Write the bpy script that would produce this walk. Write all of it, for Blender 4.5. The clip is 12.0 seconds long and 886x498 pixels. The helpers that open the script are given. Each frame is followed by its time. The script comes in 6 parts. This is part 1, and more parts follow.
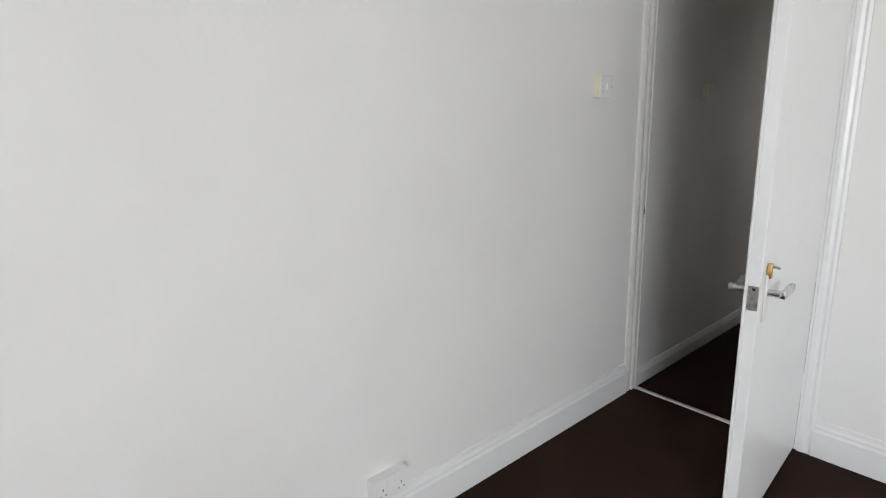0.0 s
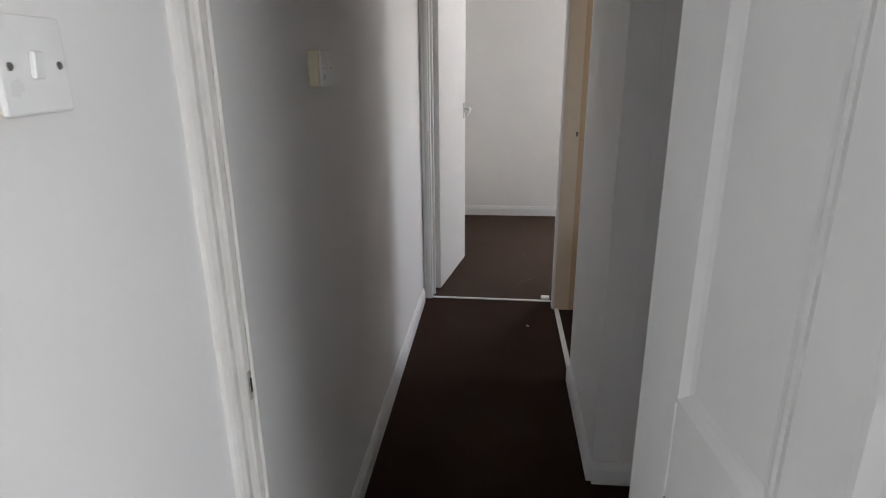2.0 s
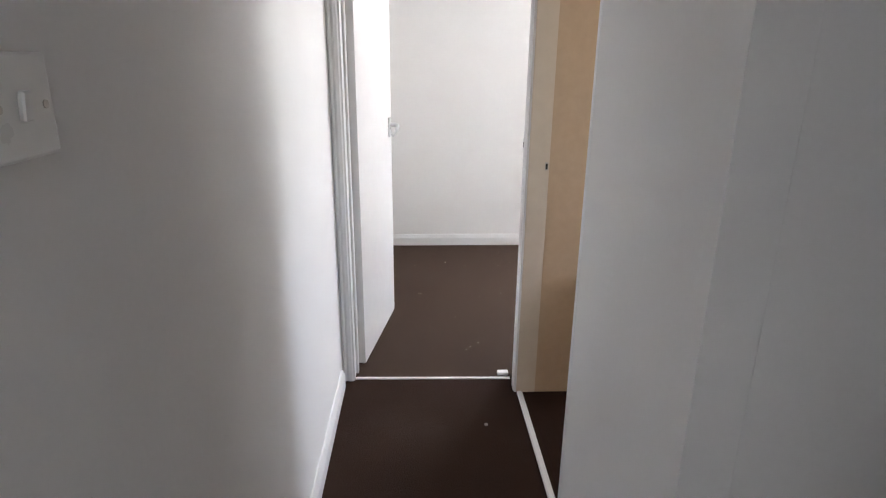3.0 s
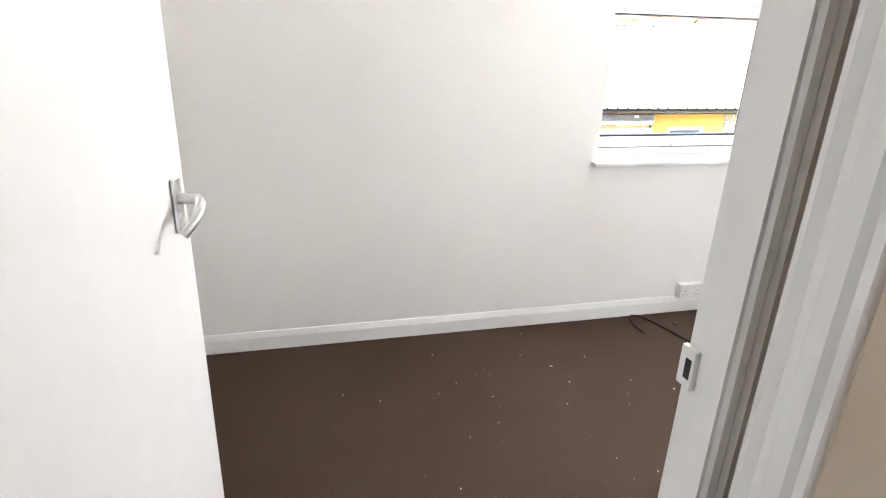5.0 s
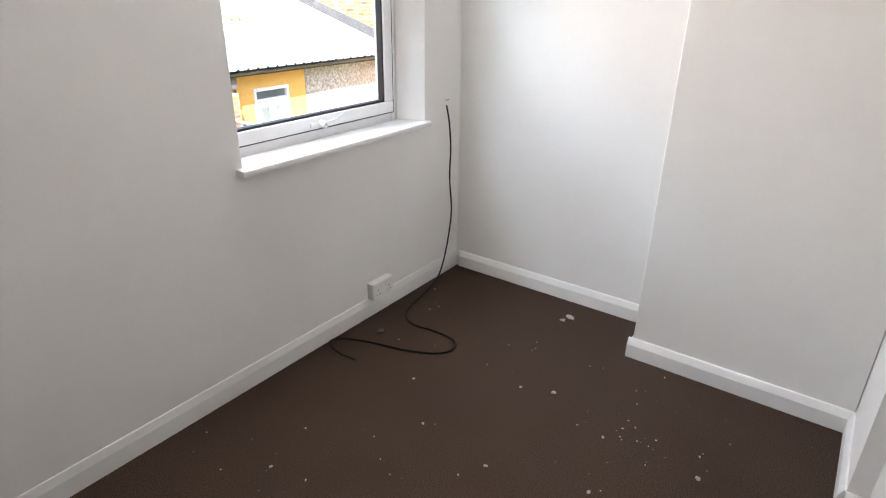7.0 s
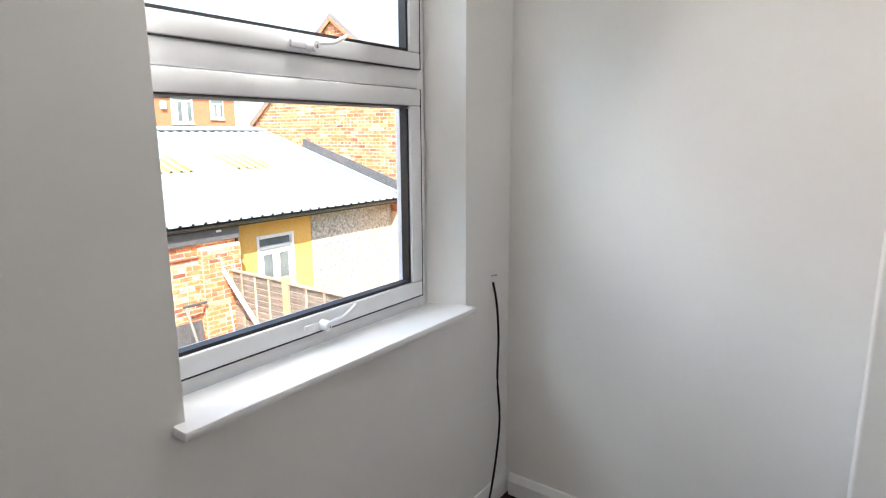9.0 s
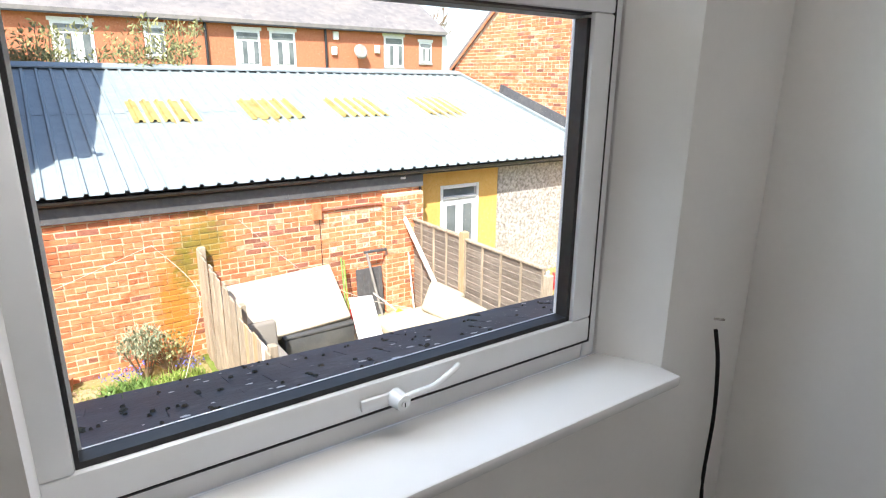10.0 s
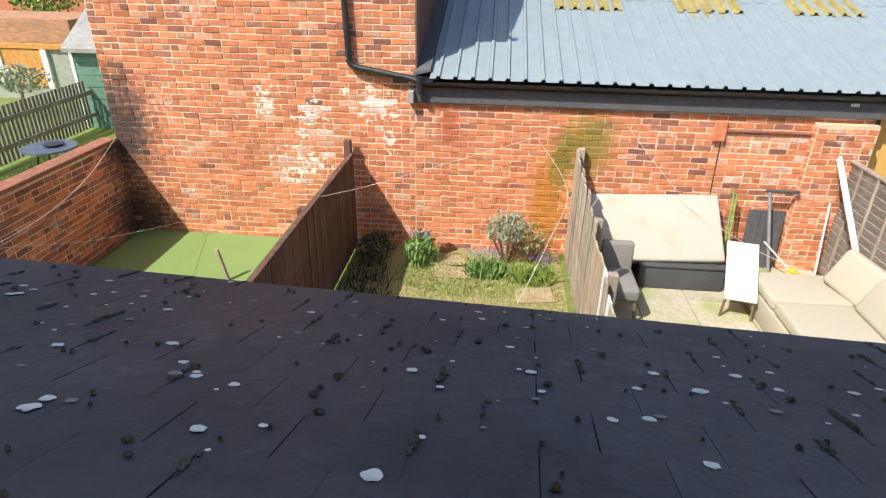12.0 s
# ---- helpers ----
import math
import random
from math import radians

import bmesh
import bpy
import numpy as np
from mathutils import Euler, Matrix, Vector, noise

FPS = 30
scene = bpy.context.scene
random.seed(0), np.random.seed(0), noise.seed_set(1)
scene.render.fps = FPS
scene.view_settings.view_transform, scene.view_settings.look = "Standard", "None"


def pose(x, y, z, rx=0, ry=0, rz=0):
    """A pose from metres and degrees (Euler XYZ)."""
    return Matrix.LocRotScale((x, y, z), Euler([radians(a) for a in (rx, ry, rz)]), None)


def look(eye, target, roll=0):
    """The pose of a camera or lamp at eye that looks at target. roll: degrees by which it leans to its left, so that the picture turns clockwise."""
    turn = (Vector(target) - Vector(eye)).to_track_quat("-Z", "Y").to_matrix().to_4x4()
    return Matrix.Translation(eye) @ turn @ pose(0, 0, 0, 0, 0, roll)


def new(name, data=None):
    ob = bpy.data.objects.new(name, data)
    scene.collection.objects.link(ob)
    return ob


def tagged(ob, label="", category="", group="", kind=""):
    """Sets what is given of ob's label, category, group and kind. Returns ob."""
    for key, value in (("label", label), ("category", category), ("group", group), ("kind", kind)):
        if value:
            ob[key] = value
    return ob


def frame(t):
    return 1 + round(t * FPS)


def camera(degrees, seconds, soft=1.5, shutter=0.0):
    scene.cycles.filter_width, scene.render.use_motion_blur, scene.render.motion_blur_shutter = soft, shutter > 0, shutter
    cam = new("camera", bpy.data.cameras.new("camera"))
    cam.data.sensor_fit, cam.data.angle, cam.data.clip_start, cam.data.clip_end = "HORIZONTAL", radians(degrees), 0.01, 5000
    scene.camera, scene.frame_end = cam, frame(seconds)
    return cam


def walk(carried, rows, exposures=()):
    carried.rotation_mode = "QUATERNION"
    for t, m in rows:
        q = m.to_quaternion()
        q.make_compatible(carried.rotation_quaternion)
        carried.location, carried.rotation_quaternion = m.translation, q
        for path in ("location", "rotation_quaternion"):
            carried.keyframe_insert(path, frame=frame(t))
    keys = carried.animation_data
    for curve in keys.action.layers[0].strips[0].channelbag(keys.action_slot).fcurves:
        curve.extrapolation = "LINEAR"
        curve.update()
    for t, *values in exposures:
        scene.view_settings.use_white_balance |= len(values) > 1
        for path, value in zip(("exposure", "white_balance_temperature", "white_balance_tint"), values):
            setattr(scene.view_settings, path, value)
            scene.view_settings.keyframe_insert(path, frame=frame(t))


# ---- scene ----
# ---- camera and its walk ----
cam = camera(74.2, 12.0, soft=1.15)
PATH = [
    (0, (1.462, -2.593, 1.452), (0.009, -1.303, 0.98), -1.3),
    (0.5, (1.148, -2.208, 1.463), (0.086, -0.6, 0.928), -0.8),
    (1, (0.86, -1.825, 1.464), (0.154, -0.045, 0.888), -1.2),
    (1.5, (0.62, -1.417, 1.498), (0.211, 0.445, 0.891), -0.9),
    (2, (0.482, -0.943, 1.522), (0.297, 0.949, 0.902), -0.5),
    (2.5, (0.396, -0.456, 1.521), (0.371, 1.442, 0.892), 0.2),
    (2.7, (0.376, -0.258, 1.548), (0.401, 1.641, 0.921), 0.3),
    (4.5, (0.405, 1.776, 1.493), (0.718, 3.634, 0.822), 2.3),
    (5, (0.45, 2.234, 1.511), (0.918, 4.039, 0.79), 2.0),
    (5.5, (0.474, 2.629, 1.541), (1.185, 4.314, 0.735), 0.9),
    (6, (0.546, 2.912, 1.504), (1.552, 4.399, 0.622), 0.5),
    (6.5, (0.651, 3.022, 1.492), (1.929, 4.273, 0.596), 0.6),
    (7, (0.684, 3.084, 1.489), (2.165, 4.151, 0.673), 0.7),
    (7.2, (0.697, 3.097, 1.512), (2.234, 4.127, 0.761), 0.5),
    (8.8, (1.156, 3.65, 1.514), (2.795, 4.731, 1.136), -0.6),
    (9, (1.298, 3.724, 1.489), (2.881, 4.884, 1.104), -0.3),
    (9.5, (1.652, 3.959, 1.488), (3.033, 5.332, 1.032), -0.0),
    (10, (1.959, 4.194, 1.461), (3.049, 5.777, 0.908), 0.6),
    (10.5, (2.146, 4.428, 1.442), (2.863, 6.173, 0.78), 0.9),
    (11, (2.25, 4.58, 1.459), (2.561, 6.401, 0.693), 1.2),
    (11.5, (2.354, 4.679, 1.452), (2.344, 6.492, 0.609), 1.3),
    (12, (2.406, 4.707, 1.451), (2.25, 6.491, 0.561), 1.1),
]
# how the clip's camera opens, closes and tints as it walks: (seconds, stops, kelvin, tint)
EXPOSURES = [(0.0, 2.3, 6420, 10), (1.0, 2.42, 6420, 10), (1.5, 2.42, 6380, 11), (2.0, 2.72, 6300, 12), (2.5, 3.3, 6200, 13), (2.7, 3.45, 6180, 13), (4.3, 3.75, 6220, 12), (4.7, 3.75, 6300, 11), (5.2, 3.35, 6420, 10), (6.0, 2.80, 6520, 11),
             (7.0, 2.42, 6520, 12), (8.0, 2.15, 6500, 11), (9.0, 1.83, 6450, 10), (9.6, 1.54, 6450, 10), (10.5, 1.24, 6480, 10), (11.0, 0.93, 6420, 10), (12.0, 0.58, 6380, 10)]
walk(cam, [(t, look(eye, target, roll)) for t, eye, target, roll in PATH], EXPOSURES)

# ---- daylight ----
SUN = Vector((0.58, 0.62, -1.0)).normalized()      # the way the sunlight travels
world = bpy.data.worlds.new("world")
scene.world = world
world.use_nodes = True
wn = world.node_tree
sky = wn.nodes.new("ShaderNodeTexSky")
sky.sky_type = "NISHITA"
sky.sun_disc = False
sky.sun_elevation = math.asin(-SUN.z)
sky.sun_rotation = math.atan2(-SUN.x, -SUN.y)
sky.air_density, sky.dust_density = 1.0, 1.5
wn.nodes["Background"].inputs["Strength"].default_value = 0.15
wn.links.new(sky.outputs["Color"], wn.nodes["Background"].inputs["Color"])
sun = new("sun", bpy.data.lights.new("sun", "SUN"))
sun.data.energy, sun.data.angle, sun.data.color = 4.2, radians(0.6), (1.0, 0.95, 0.87)
sun.matrix_world = look((-20, -20, 40), Vector((-20, -20, 40)) + SUN)


def window_lamp(name, eye, target, w, hgt, watts, color=(0.86, 0.93, 1.0)):
    """An area lamp added at a window's opening in place of sky light."""
    l = new(name, bpy.data.lights.new(name, "AREA"))
    l.data.shape, l.data.size, l.data.size_y, l.data.energy, l.data.color = "RECTANGLE", w, hgt, watts, color
    l.matrix_world = look(eye, target)
    return l


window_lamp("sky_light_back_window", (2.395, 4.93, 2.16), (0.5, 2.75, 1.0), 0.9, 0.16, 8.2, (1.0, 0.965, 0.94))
window_lamp("sky_light_over_back_window", (1.50, 5.80, 3.00), (3.2, 3.95, 0.7), 1.2, 0.6, 9.0, (0.72, 0.86, 1.0))
window_lamp("sky_light_front_window", (4.05, -4.42, 1.55), (2.0, -0.2, 1.1), 1.3, 1.3, 23.5, (0.97, 0.98, 1.0))
# no known window here: this lamp is added to brighten the side room
window_lamp("side_room_fill", (2.85, 1.8, 1.5), (0.9, 2.3, 1.0), 0.6, 0.8, 1.45, (1.0, 0.98, 0.97))


# ---- materials ----
def surf(name, c1, c2, rough=0.7, fine=40.0, coarse=3.0, dirt=None, dirt_amount=0.5, bump=0.15, bump_scale=None, metal=0.0,
         spread=0.0, stretch=(1, 1, 1), island=False, spec=0.5, dirt_at=(0.5, 0.75), everywhere=False, bloom=None, stains=()):
    """A surface of two colours in a fine grain, with coarse patches of dirt or wear, and a fine relief."""
    m = bpy.data.materials.new(name)
    m.use_nodes = True
    t = m.node_tree
    N, L = t.nodes, t.links
    b = N["Principled BSDF"]
    co = N.new("ShaderNodeTexCoord")
    mp = N.new("ShaderNodeMapping")
    mp.inputs["Scale"].default_value = stretch
    L.new(N.new("ShaderNodeNewGeometry").outputs["Position"] if everywhere else co.outputs["Object"], mp.inputs["Vector"])

    def noise_at(scale, detail=4.0):
        n = N.new("ShaderNodeTexNoise")
        n.inputs["Scale"].default_value, n.inputs["Detail"].default_value = scale, detail
        L.new(mp.outputs["Vector"], n.inputs["Vector"])
        return n

    f = noise_at(fine)
    r = N.new("ShaderNodeValToRGB")
    r.color_ramp.elements[0].position, r.color_ramp.elements[1].position = 0.32, 0.68
    r.color_ramp.elements[0].color, r.color_ramp.elements[1].color = (*c1, 1), (*c2, 1)
    L.new(f.outputs["Fac"], r.inputs["Fac"])
    col = r.outputs["Color"]
    c = noise_at(coarse, 6.0)
    if dirt:
        k = N.new("ShaderNodeValToRGB")
        k.color_ramp.elements[0].position, k.color_ramp.elements[1].position = dirt_at
        k.color_ramp.elements[1].color = (dirt_amount, dirt_amount, dirt_amount, 1)
        L.new(c.outputs["Fac"], k.inputs["Fac"])
        x = N.new("ShaderNodeMix")
        x.data_type = "RGBA"
        L.new(k.outputs["Color"], x.inputs["Factor"])
        L.new(col, x.inputs["A"])
        x.inputs["B"].default_value = (*dirt, 1)
        col = x.outputs["Result"]
    if spread:
        if island:
            g = N.new("ShaderNodeNewGeometry").outputs["Random Per Island"]
        else:
            g = N.new("ShaderNodeObjectInfo").outputs["Random"]
        mr = N.new("ShaderNodeMapRange")
        mr.inputs["To Min"].default_value, mr.inputs["To Max"].default_value = 1 - spread, 1 + spread * 0.7
        L.new(g, mr.inputs["Value"])
        h = N.new("ShaderNodeHueSaturation")
        L.new(mr.outputs["Result"], h.inputs["Value"])
        L.new(col, h.inputs["Color"])
        col = h.outputs["Color"]
    if bloom:
        # salts that have come out of the masonry in ragged patches
        big, small = noise_at(bloom[1], 2.0), noise_at(bloom[1] * 7, 8.0)
        ad = N.new("ShaderNodeMath")
        ad.operation = "ADD"
        L.new(big.outputs["Fac"], ad.inputs[0])
        L.new(small.outputs["Fac"], ad.inputs[1])
        k2 = N.new("ShaderNodeMapRange")
        k2.inputs["From Min"].default_value, k2.inputs["From Max"].default_value = bloom[2], bloom[3]
        k2.inputs["To Max"].default_value = bloom[4]
        L.new(ad.outputs["Value"], k2.inputs["Value"])
        x2 = N.new("ShaderNodeMix")
        x2.data_type = "RGBA"
        L.new(k2.outputs["Result"], x2.inputs["Factor"])
        L.new(col, x2.inputs["A"])
        x2.inputs["B"].default_value = (*bloom[0], 1)
        col = x2.outputs["Result"]
    for tone, at, size, amount, *crisp in stains:
        # a damp or sooty stain of its own ragged shape
        off = N.new("ShaderNodeMapping")
        off.vector_type = "TEXTURE"
        off.inputs["Location"].default_value, off.inputs["Scale"].default_value = at, size
        L.new(N.new("ShaderNodeNewGeometry").outputs["Position"], off.inputs["Vector"])
        far = N.new("ShaderNodeVectorMath")
        far.operation = "LENGTH"
        L.new(off.outputs["Vector"], far.inputs[0])
        rag = noise_at(13.0, 8.0)
        sm = N.new("ShaderNodeMath")
        sm.operation = "MULTIPLY_ADD"
        L.new(rag.outputs["Fac"], sm.inputs[0])
        sm.inputs[1].default_value = 3.2 if crisp else 1.5
        L.new(far.outputs["Value"], sm.inputs[2])
        k3 = N.new("ShaderNodeMapRange")
        k3.inputs["From Min"].default_value, k3.inputs["From Max"].default_value = crisp or (1.15, 1.85)
        k3.inputs["To Min"].default_value, k3.inputs["To Max"].default_value = amount, 0.0
        L.new(sm.outputs["Value"], k3.inputs["Value"])
        x3 = N.new("ShaderNodeMix")
        x3.data_type = "RGBA"
        L.new(k3.outputs["Result"], x3.inputs["Factor"])
        L.new(col, x3.inputs["A"])
        x3.inputs["B"].default_value = (*tone, 1)
        col = x3.outputs["Result"]
    L.new(col, b.inputs["Base Color"])
    rr = N.new("ShaderNodeMapRange")
    rr.inputs["To Min"].default_value, rr.inputs["To Max"].default_value = max(0.03, rough - 0.1), min(1, rough + 0.1)
    L.new(c.outputs["Fac"], rr.inputs["Value"])
    L.new(rr.outputs["Result"], b.inputs["Roughness"])
    b.inputs["Metallic"].default_value = metal
    b.inputs["Specular IOR Level"].default_value = spec
    if bump:
        bn = N.new("ShaderNodeBump")
        bn.inputs["Strength"].default_value, bn.inputs["Distance"].default_value = bump, 0.01
        src = noise_at(bump_scale, 3.0) if bump_scale else f
        L.new(src.outputs["Fac"], bn.inputs["Height"])
        L.new(bn.outputs["Normal"], b.inputs["Normal"])
    return m


PAINT = surf("wall_paint", (0.805, 0.795, 0.775), (0.815, 0.805, 0.785), 0.6, 60, 1.2, (0.74, 0.73, 0.71), 0.6, 0.035, 9)
PAINT_LUMPY = surf("lining_paper_paint", (0.805, 0.795, 0.775), (0.815, 0.805, 0.785), 0.55, 60, 1.5, (0.74, 0.73, 0.70), 0.6, 0.10, 22)
CEIL = surf("ceiling_paint", (0.82, 0.82, 0.81), (0.85, 0.85, 0.84), 0.8, 30, 1.0, bump=0.1)
# the tan puts the side room's warm light into the wall colour
WARM_LIT = surf("warm_lit_paint", (0.55, 0.41, 0.27), (0.58, 0.44, 0.295), 0.5, 30, 1.5, (0.52, 0.375, 0.24), 0.4, 0.03, 20)
GLOSS = surf("white_gloss_paint", (0.80, 0.80, 0.79), (0.82, 0.82, 0.81), 0.34, 18, 1.2, (0.77, 0.765, 0.755), 0.4, 0.0)
GLOSS_OLD = surf("old_gloss_paint", (0.72, 0.70, 0.66), (0.78, 0.76, 0.72), 0.32, 25, 5.0, (0.66, 0.63, 0.58), 0.5, 0.03, 30)
UPVC = surf("white_upvc", (0.80, 0.81, 0.82), (0.83, 0.84, 0.85), 0.22, 15, 4.0, (0.74, 0.74, 0.73), 0.5, 0.02)
CARPET = surf("brown_carpet", (0.028, 0.0175, 0.012), (0.086, 0.058, 0.044), 0.95, 210, 3.0, (0.048, 0.030, 0.022), 0.4, 0.45, 500, spec=0.1, dirt_at=(0.48, 0.72))
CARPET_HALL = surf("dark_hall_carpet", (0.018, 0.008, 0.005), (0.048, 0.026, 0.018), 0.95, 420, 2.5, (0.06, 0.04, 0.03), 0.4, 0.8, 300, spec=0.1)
CREAM = surf("cream_plastic", (0.74, 0.68, 0.50), (0.78, 0.72, 0.54), 0.4, 20, 8, bump=0.02)
WPLASTIC = surf("white_plastic", (0.78, 0.78, 0.76), (0.82, 0.82, 0.80), 0.3, 20, 8, (0.70, 0.69, 0.66), 0.5, 0.02)
DARKSLOT = surf("dark_recess", (0.01, 0.01, 0.01), (0.02, 0.02, 0.02), 0.8, bump=0)
CHROME = surf("satin_chrome", (0.62, 0.62, 0.62), (0.72, 0.72, 0.72), 0.28, 60, 6, metal=1.0, bump=0.03)
BRASS = surf("worn_brass", (0.50, 0.33, 0.12), (0.65, 0.45, 0.18), 0.35, 60, 20, (0.25, 0.16, 0.08), 0.6, 0.05, metal=1.0)
RUBBER = surf("black_gasket", (0.012, 0.012, 0.014), (0.02, 0.02, 0.022), 0.5, 60, 5, bump=0.02)
CABLE = surf("black_cable", (0.010, 0.009, 0.009), (0.018, 0.016, 0.016), 0.7, 60, 5, bump=0.02, spec=0.2)
SILL = surf("glossy_window_board", (0.80, 0.80, 0.80), (0.82, 0.82, 0.82), 0.05, 12, 2, bump=0)
CHIPS = surf("plaster_chips", (0.32, 0.28, 0.24), (0.46, 0.42, 0.37), 0.9, 120, 12, bump=0.4)
STRIP = surf("aluminium_strip", (0.62, 0.60, 0.56), (0.75, 0.74, 0.70), 0.4, 50, 9, (0.4, 0.36, 0.3), 0.6, 0.05, metal=0.6)
PLATE = surf("lock_plate_steel", (0.45, 0.43, 0.40), (0.65, 0.63, 0.60), 0.35, 90, 30, (0.12, 0.09, 0.07), 0.8, 0.1, metal=0.9)
# a white lining, tinted cream for the tan light bounced onto it
LINING_LIT = surf("warm_lit_lining", (0.66, 0.575, 0.46), (0.69, 0.605, 0.49), 0.45, 20, 1.5, (0.62, 0.53, 0.41), 0.4, 0.02, 25)
LEDGE = surf("beige_ledge_paint", (0.66, 0.55, 0.42), (0.70, 0.60, 0.47), 0.5, 20, 3, bump=0.05)

SALTS = ((0.80, 0.66, 0.54), 2.2, 1.17, 1.42, 0.6)
# old whitewash on the house end: centre, height, half width, half height, how much is left
PATCHES = ((0.95, -0.16, 0.34, 0.22, 1.0), (0.06, -0.53, 0.26, 0.07, 1.3), (0.14, -0.26, 0.25, 0.19, 0.7), (-0.42, -0.18, 0.20, 0.26, 0.6), (-0.05, -0.93, 0.50, 0.28, 0.5),
           (0.42, -1.30, 0.22, 0.25, 0.3), (1.12, -0.55, 0.15, 0.25, 0.25), (0.62, 0.0, 0.16, 0.05, 0.5))
SMEARS = tuple(((0.86, 0.76, 0.64), (x, 11.7, h), (rx * 1.5, 0.4, rz * 1.5), 0.88, 1.62 + 0.25 * min(q, 1.0), 1.80 + 0.25 * min(q, 1.0)) for x, h, rx, rz, q in PATCHES)
ALGAE = (((0.24, 0.20, 0.03), (3.50, 11.7, -0.52), (0.40, 0.4, 0.48), 0.8), ((0.50, 0.205, 0.03), (3.10, 11.7, -1.35), (0.27, 0.4, 0.85), 0.85),
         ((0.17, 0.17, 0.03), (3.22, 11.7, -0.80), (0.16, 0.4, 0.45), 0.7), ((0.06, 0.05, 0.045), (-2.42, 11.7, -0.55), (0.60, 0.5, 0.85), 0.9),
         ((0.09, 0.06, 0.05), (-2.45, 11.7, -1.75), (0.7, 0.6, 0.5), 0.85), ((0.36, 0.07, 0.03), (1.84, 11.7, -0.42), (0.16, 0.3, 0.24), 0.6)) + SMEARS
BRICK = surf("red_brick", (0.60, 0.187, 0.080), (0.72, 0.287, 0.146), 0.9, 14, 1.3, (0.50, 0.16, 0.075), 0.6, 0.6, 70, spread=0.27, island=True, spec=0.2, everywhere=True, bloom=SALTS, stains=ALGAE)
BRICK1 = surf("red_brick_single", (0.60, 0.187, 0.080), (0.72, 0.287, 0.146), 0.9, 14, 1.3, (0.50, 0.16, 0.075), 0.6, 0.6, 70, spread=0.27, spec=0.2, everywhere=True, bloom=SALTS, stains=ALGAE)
BRICK_PALE = surf("bleached_brick", (0.62, 0.26, 0.145), (0.76, 0.46, 0.31), 0.95, 20, 3, (0.62, 0.24, 0.12), 0.8, 0.5, 70, spread=0.2, island=True, spec=0.2, everywhere=True)
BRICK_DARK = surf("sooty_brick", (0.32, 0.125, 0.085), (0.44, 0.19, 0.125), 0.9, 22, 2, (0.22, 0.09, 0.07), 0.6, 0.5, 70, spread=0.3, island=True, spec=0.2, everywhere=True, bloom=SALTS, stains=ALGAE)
BRICK_WHITE = surf("flaking_whitewash", (0.60, 0.25, 0.14), (0.86, 0.78, 0.71), 0.95, 26, 6, (0.60, 0.22, 0.11), 0.45, 0.6, 70, spread=0.12, island=True, spec=0.2, everywhere=True, dirt_at=(0.42, 0.6))
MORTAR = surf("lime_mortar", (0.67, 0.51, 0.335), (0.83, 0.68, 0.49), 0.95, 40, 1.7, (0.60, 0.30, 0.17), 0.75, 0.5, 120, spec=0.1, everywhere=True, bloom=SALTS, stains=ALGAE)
FAR_BRICK = surf("far_red_brick", (0.46, 0.16, 0.085), (0.55, 0.22, 0.125), 0.9, 12, 0.6, (0.40, 0.14, 0.075), 0.5, 0.2, spec=0.2)
BROWN_RENDER = surf("brown_render", (0.10, 0.055, 0.045), (0.17, 0.10, 0.08), 0.9, 5, 1.2, (0.22, 0.12, 0.09), 0.6, 0.3, 40, stretch=(1, 4, 0.5), spec=0.2)
SLATE = surf("grey_slate", (0.023, 0.030, 0.040), (0.037, 0.046, 0.059), 0.6, 16, 1.7, (0.014, 0.018, 0.025), 0.75, 0.25, 40, spread=0.14, spec=0.4, everywhere=True, bloom=((0.11, 0.115, 0.125), 2.2, 1.2, 1.4, 0.4))
FAR_SLATE = surf("far_slate", (0.16, 0.15, 0.15), (0.23, 0.21, 0.20), 0.7, 3, 0.6, (0.28, 0.25, 0.22), 0.5, 0.2)
LICHEN = surf("white_lichen", (0.50, 0.52, 0.50), (0.68, 0.70, 0.68), 0.95, 80, 20, (0.3, 0.32, 0.3), 0.6, 0.4, spec=0.1)
LICHEN_GREY = surf("grey_lichen", (0.16, 0.17, 0.17), (0.25, 0.26, 0.26), 0.95, 80, 20, (0.10, 0.11, 0.11), 0.6, 0.4, spec=0.1)
MOSS = surf("dark_moss", (0.040, 0.040, 0.032), (0.115, 0.112, 0.090), 1.0, 160, 15, (0.085, 0.045, 0.020), 0.7, 0.9, 200, spec=0.05)
SHEET = surf("pale_metal_sheet", (0.245, 0.288, 0.302), (0.282, 0.327, 0.340), 0.5, 6, 0.8, (0.235, 0.285, 0.305), 0.6, 0.05)
SKYLIGHT = surf("yellowed_skylight", (0.30, 0.235, 0.07), (0.40, 0.33, 0.13), 0.5, 9, 3, (0.20, 0.14, 0.04), 0.7, 0.05)
GUTTER = surf("black_gutter", (0.018, 0.018, 0.020), (0.035, 0.035, 0.038), 0.4, 20, 3, (0.09, 0.085, 0.08), 0.5, 0.05)
FASCIA = surf("grey_fascia", (0.085, 0.085, 0.09), (0.12, 0.12, 0.125), 0.55, 15, 2, (0.18, 0.17, 0.16), 0.5, 0.08)
FENCE_GREY = surf("weathered_fence", (0.33, 0.27, 0.20), (0.47, 0.40, 0.31), 0.9, 9, 2, (0.24, 0.19, 0.13), 0.6, 0.4, 30, spread=0.18, stretch=(3, 3, 0.6), spec=0.2)
